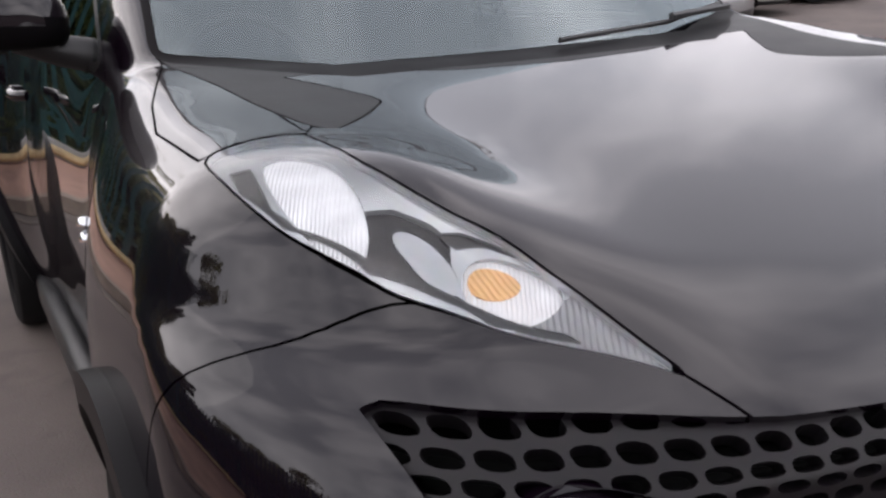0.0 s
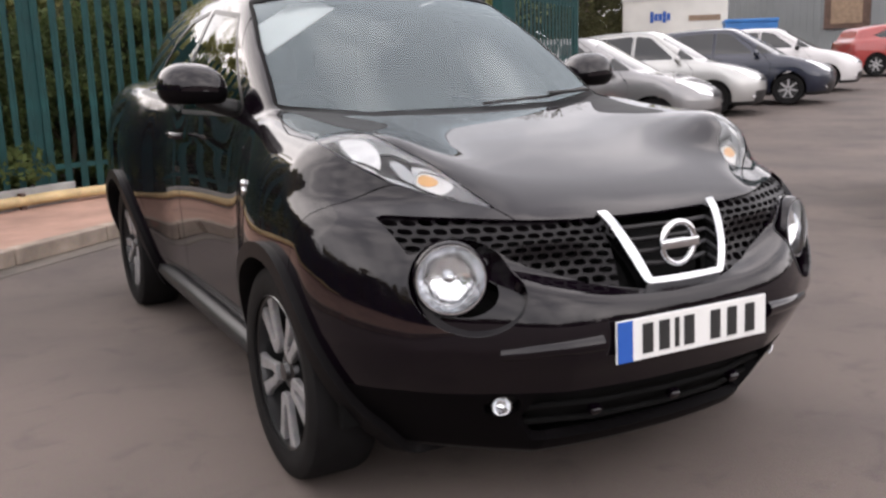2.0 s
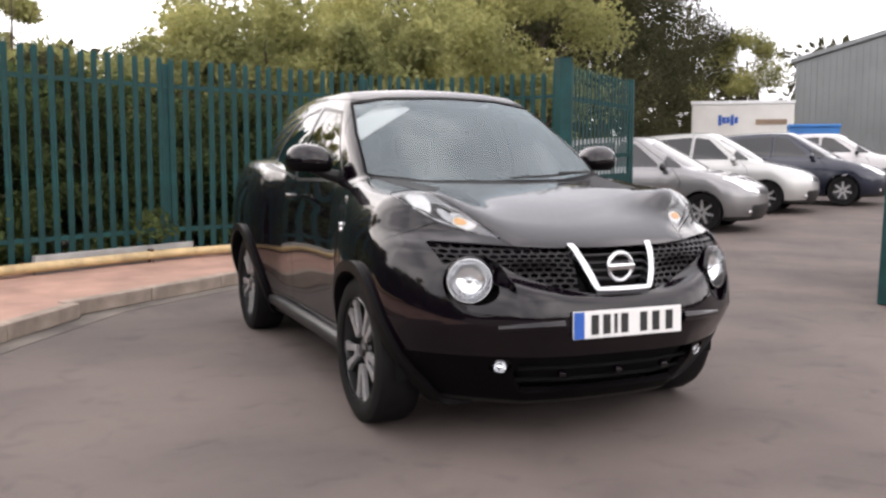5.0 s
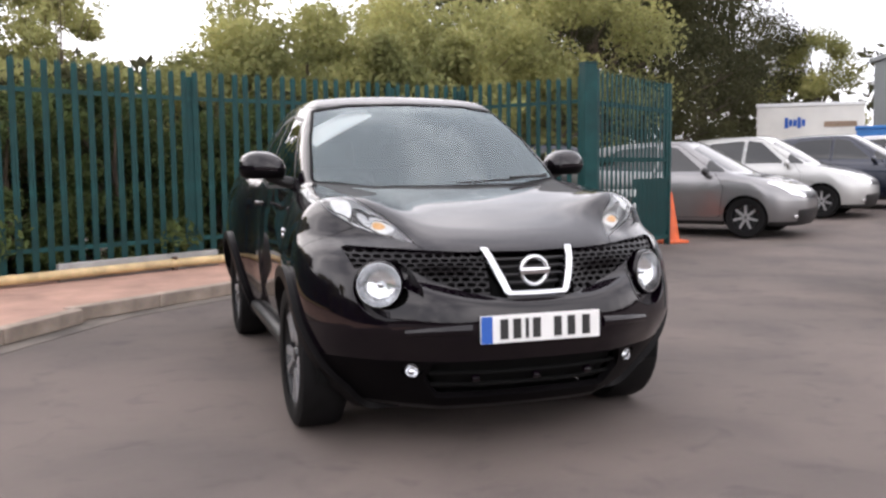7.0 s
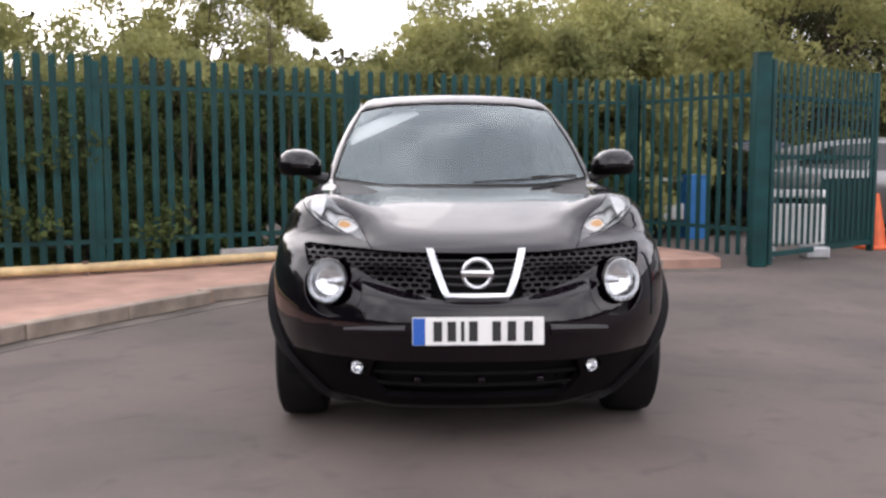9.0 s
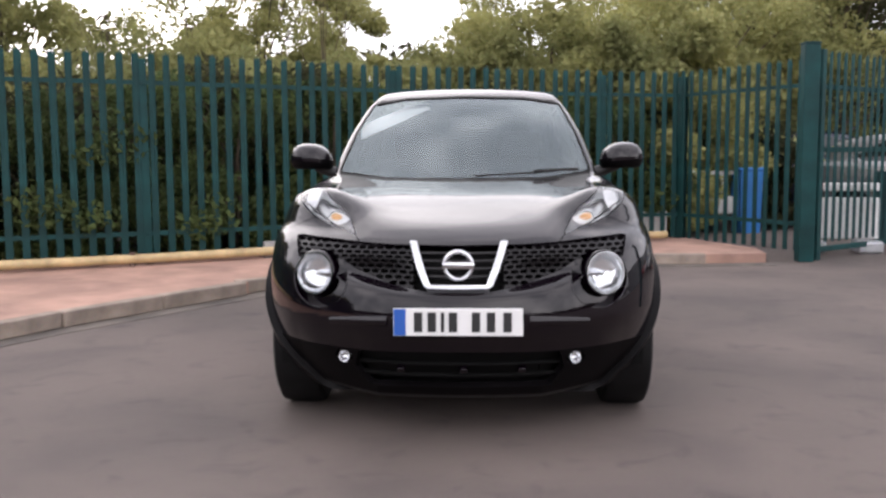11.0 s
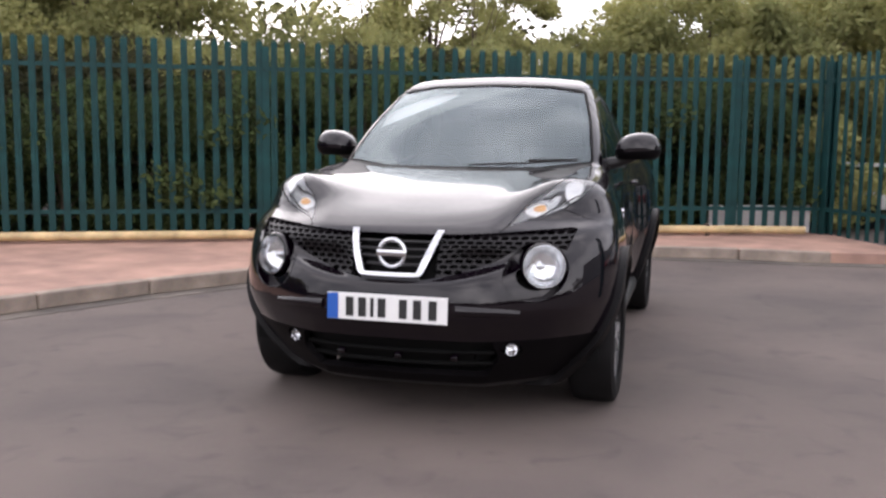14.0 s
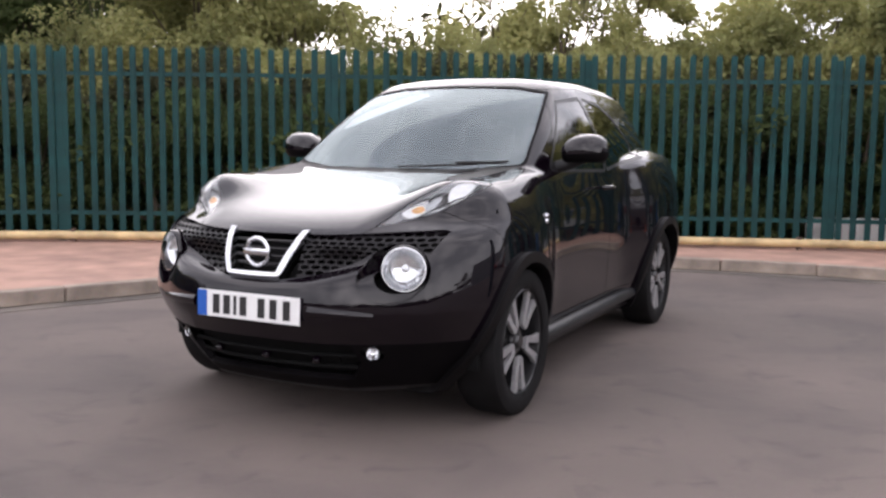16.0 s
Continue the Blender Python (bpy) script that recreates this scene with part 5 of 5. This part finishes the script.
RED_PAINT = material("red_car_paint", (0.29, 0.027, 0.023), rough=0.3, vary=0.1, scale=2, coat=1.0)
for label, paint, x, y, turn, h in (("grey metallic hatchback parked behind the gate", GREY_PAINT, 7.98, 8.36, 38, 1.53), ("silver electric hatchback parked in the row", SILVER_PAINT, 11.2, 10.5, 38, 1.56),
                                    ("dark blue hatchback parked in the row", BLUE_PAINT, 13.83, 11.14, 38, 1.55), ("white hatchback parked at the end of the row", WHITE_PAINT, 17.0, 13.0, 42, 1.50),
                                    ("red hatchback parked far across the yard", RED_PAINT, 24.4, 14.6, 60, 1.48), ("dark blue estate car standing behind the fence", BLUE_PAINT, 7.3, 11.7, 75, 1.50)):
    parked_car(label, paint, pose(x, y, rise(x, y), 0, 0, turn), h)

# ---- container, skip and shed ----
box_van = thing("container", "white storage container with blue lettering shapes", "container", m=pose(18.6, 19.6, rise(18.6, 19.6), 0, 0, -41))
bm = box((3.0, 2.4, 2.30), pose(-0.3, 0, 1.23), 0.03)
part("body", bm, CREAM, box_van)
part("roof_edge", box((3.06, 2.46, 0.10), pose(-0.3, 0, 2.40), 0.01), WHITE, box_van)
for i in range(5):
    part("blue_shape", box((0.10, 0.01, 0.20 if i % 3 else 0.32), pose(-0.95 + 0.12 * i, -1.212, 1.86)), BLUE, box_van)
part("tan_panel", box((0.9, 0.01, 0.16), pose(0.55, -1.212, 1.80)), TAN, box_van)
skip = thing("skip", "blue steel waste skip", "skip", m=pose(17.2, 15.6, rise(17.2, 15.6), 0, 0, -42))
bm = prism([(-0.5, 0), (0.5, 0), (0.64, 1.66), (-0.64, 1.66)], 1.6, pose(0, 0.8, 0, 90, 0, 0))
part("body", bm, SKIP_BLUE, skip)
part("rim", box((1.32, 1.7, 0.08), pose(0, 0, 1.68), 0.02), SKIP_BLUE, skip)
shed = thing("warehouse", "large grey metal-clad warehouse with a shallow roof", "building", m=pose(30.6, 30.2, 0, 0, 0, -72))
part("wall", prism([(0, 0), (26, 0), (26, 7.2), (13, 8.4), (0, 5.6)], 0.3, pose(0, 0, 0, 90, 0, 0)), CLAD, shed)
part("end_wall", box((0.3, 20, 5.6), pose(0.15, 10, 2.8)), CLAD, shed)
part("roof", prism([(-0.2, 5.62), (13, 8.45), (26.2, 7.23), (26.2, 7.43), (13, 8.65), (-0.2, 5.82)], 20.6, pose(0, 20.2, 0, 90, 0, 0)), CLAD, shed)
rib = None
for i in range(86):
    x = 0.15 + 0.3 * i
    h = 5.6 + 2.8 * x / 13 if x < 13 else 8.4 - 1.2 * (x - 13) / 13
    bm = box((0.06, 0.05, h), pose(x, -0.30, h / 2))
    part("rib", bm, CLAD, shed)
window = part("window", box((1.9, 0.10, 1.9), pose(5.8, -0.36, 3.1), 0.01), BROWN, shed, "brown framed window with a tan blind")
part("blind", box((1.3, 0.04, 1.1), pose(5.8, -0.42, 2.9)), TAN, window)

# ---- small things ----
cone = thing("traffic_cone", "orange plastic traffic cone on a square foot", "traffic cone", m=pose(6.08, 7.98, rise(6.08, 7.98)))
part("foot", box((0.42, 0.42, 0.05), pose(0, 0, 0.025), 0.02), ORANGE, cone)
part("body", lathe([(0.165, 0.05), (0.15, 0.06), (0.035, 0.74), (0.03, 0.76), (0, 0.76)], 28), ORANGE, cone, smooth=40)

sign = thing("warning_sign", "small white prohibition sign with a red ring on the gate post", "sign", m=pose(4.38, 1.41, 1.62, 0, 0, -8))
part("panel", box((0.20, 0.006, 0.28), None, 0.002), WHITE, sign)
bm = bmesh.new()
add_tube(bm, [(0.065 * math.cos(a * math.pi / 16), -0.006, 0.05 + 0.065 * math.sin(a * math.pi / 16)) for a in range(33)], 0.009, 6, 1.0, False)
part("ring", bm, RED, sign)
part("slash", box((0.13, 0.004, 0.014), pose(0, -0.006, 0.05, 0, 40, 0)), RED, sign)
part("red_band", box((0.19, 0.004, 0.055), pose(0, -0.005, -0.095)), RED, sign)

barrier = thing("plastic_barrier", "red and white plastic barrier on grey feet behind the gate", "barrier", m=pose(4.45, 6.98, 0, 0, 0, -6))
part("panel", box((0.92, 0.05, 0.50), pose(0, 0, 0.42), 0.02), WHITE, barrier)
part("red_band", box((0.22, 0.06, 0.24), pose(-0.34, 0, 0.78), 0.02), RED, barrier)
part("white_band", box((0.66, 0.06, 0.10), pose(0.12, 0, 0.80), 0.02), WHITE, barrier)
for x in (-0.33, 0.33):
    part("foot", box((0.30, 0.36, 0.15), pose(x, 0, 0.075), 0.03), GALV, barrier)
bin_ob = thing("blue_bin", "upright blue plastic bin behind the fence", "bin", m=pose(4.12, 9.85, 0, 0, 0, 10))
part("body", prism([(-0.15, 0), (0.15, 0), (0.18, 0.95), (-0.18, 0.95)], 0.36, pose(0, 0.18, 0, 90, 0, 0), 0.01), SKIP_BLUE, bin_ob)
part("lid", box((0.40, 0.42, 0.05), pose(0, 0, 0.97), 0.015), SKIP_BLUE, bin_ob)
trailer = thing("trailer", "low white box trailer behind the fence", "trailer", m=pose(3.55, 10.1, 0, 0, 0, -8))
part("side", box((0.95, 0.5, 0.26), pose(0, 0, 0.42), 0.02), WHITE, trailer)
part("top_rail", box((0.95, 0.04, 0.06), pose(0, -0.2, 0.92), 0.01), WHITE, trailer)
for x in (-0.45, 0.25):
    part("upright", box((0.05, 0.04, 0.40), pose(x, -0.2, 0.72)), WHITE, trailer)
part("wheel", lathe([(0, -0.06), (0.19, -0.06), (0.2, 0), (0.19, 0.06), (0, 0.06)], 24), RUBBER, trailer, m=pose(0.0, -0.26, 0.2, 90))
low_wall = thing("white_board", "white painted board standing behind the fence foot", "board", m=pose(1.95, 7.85, 0.1, 0, 0, 20))
part("board", box((1.3, 0.05, 0.34), pose(0, 0, 0.17), 0.006), WHITE, low_wall)
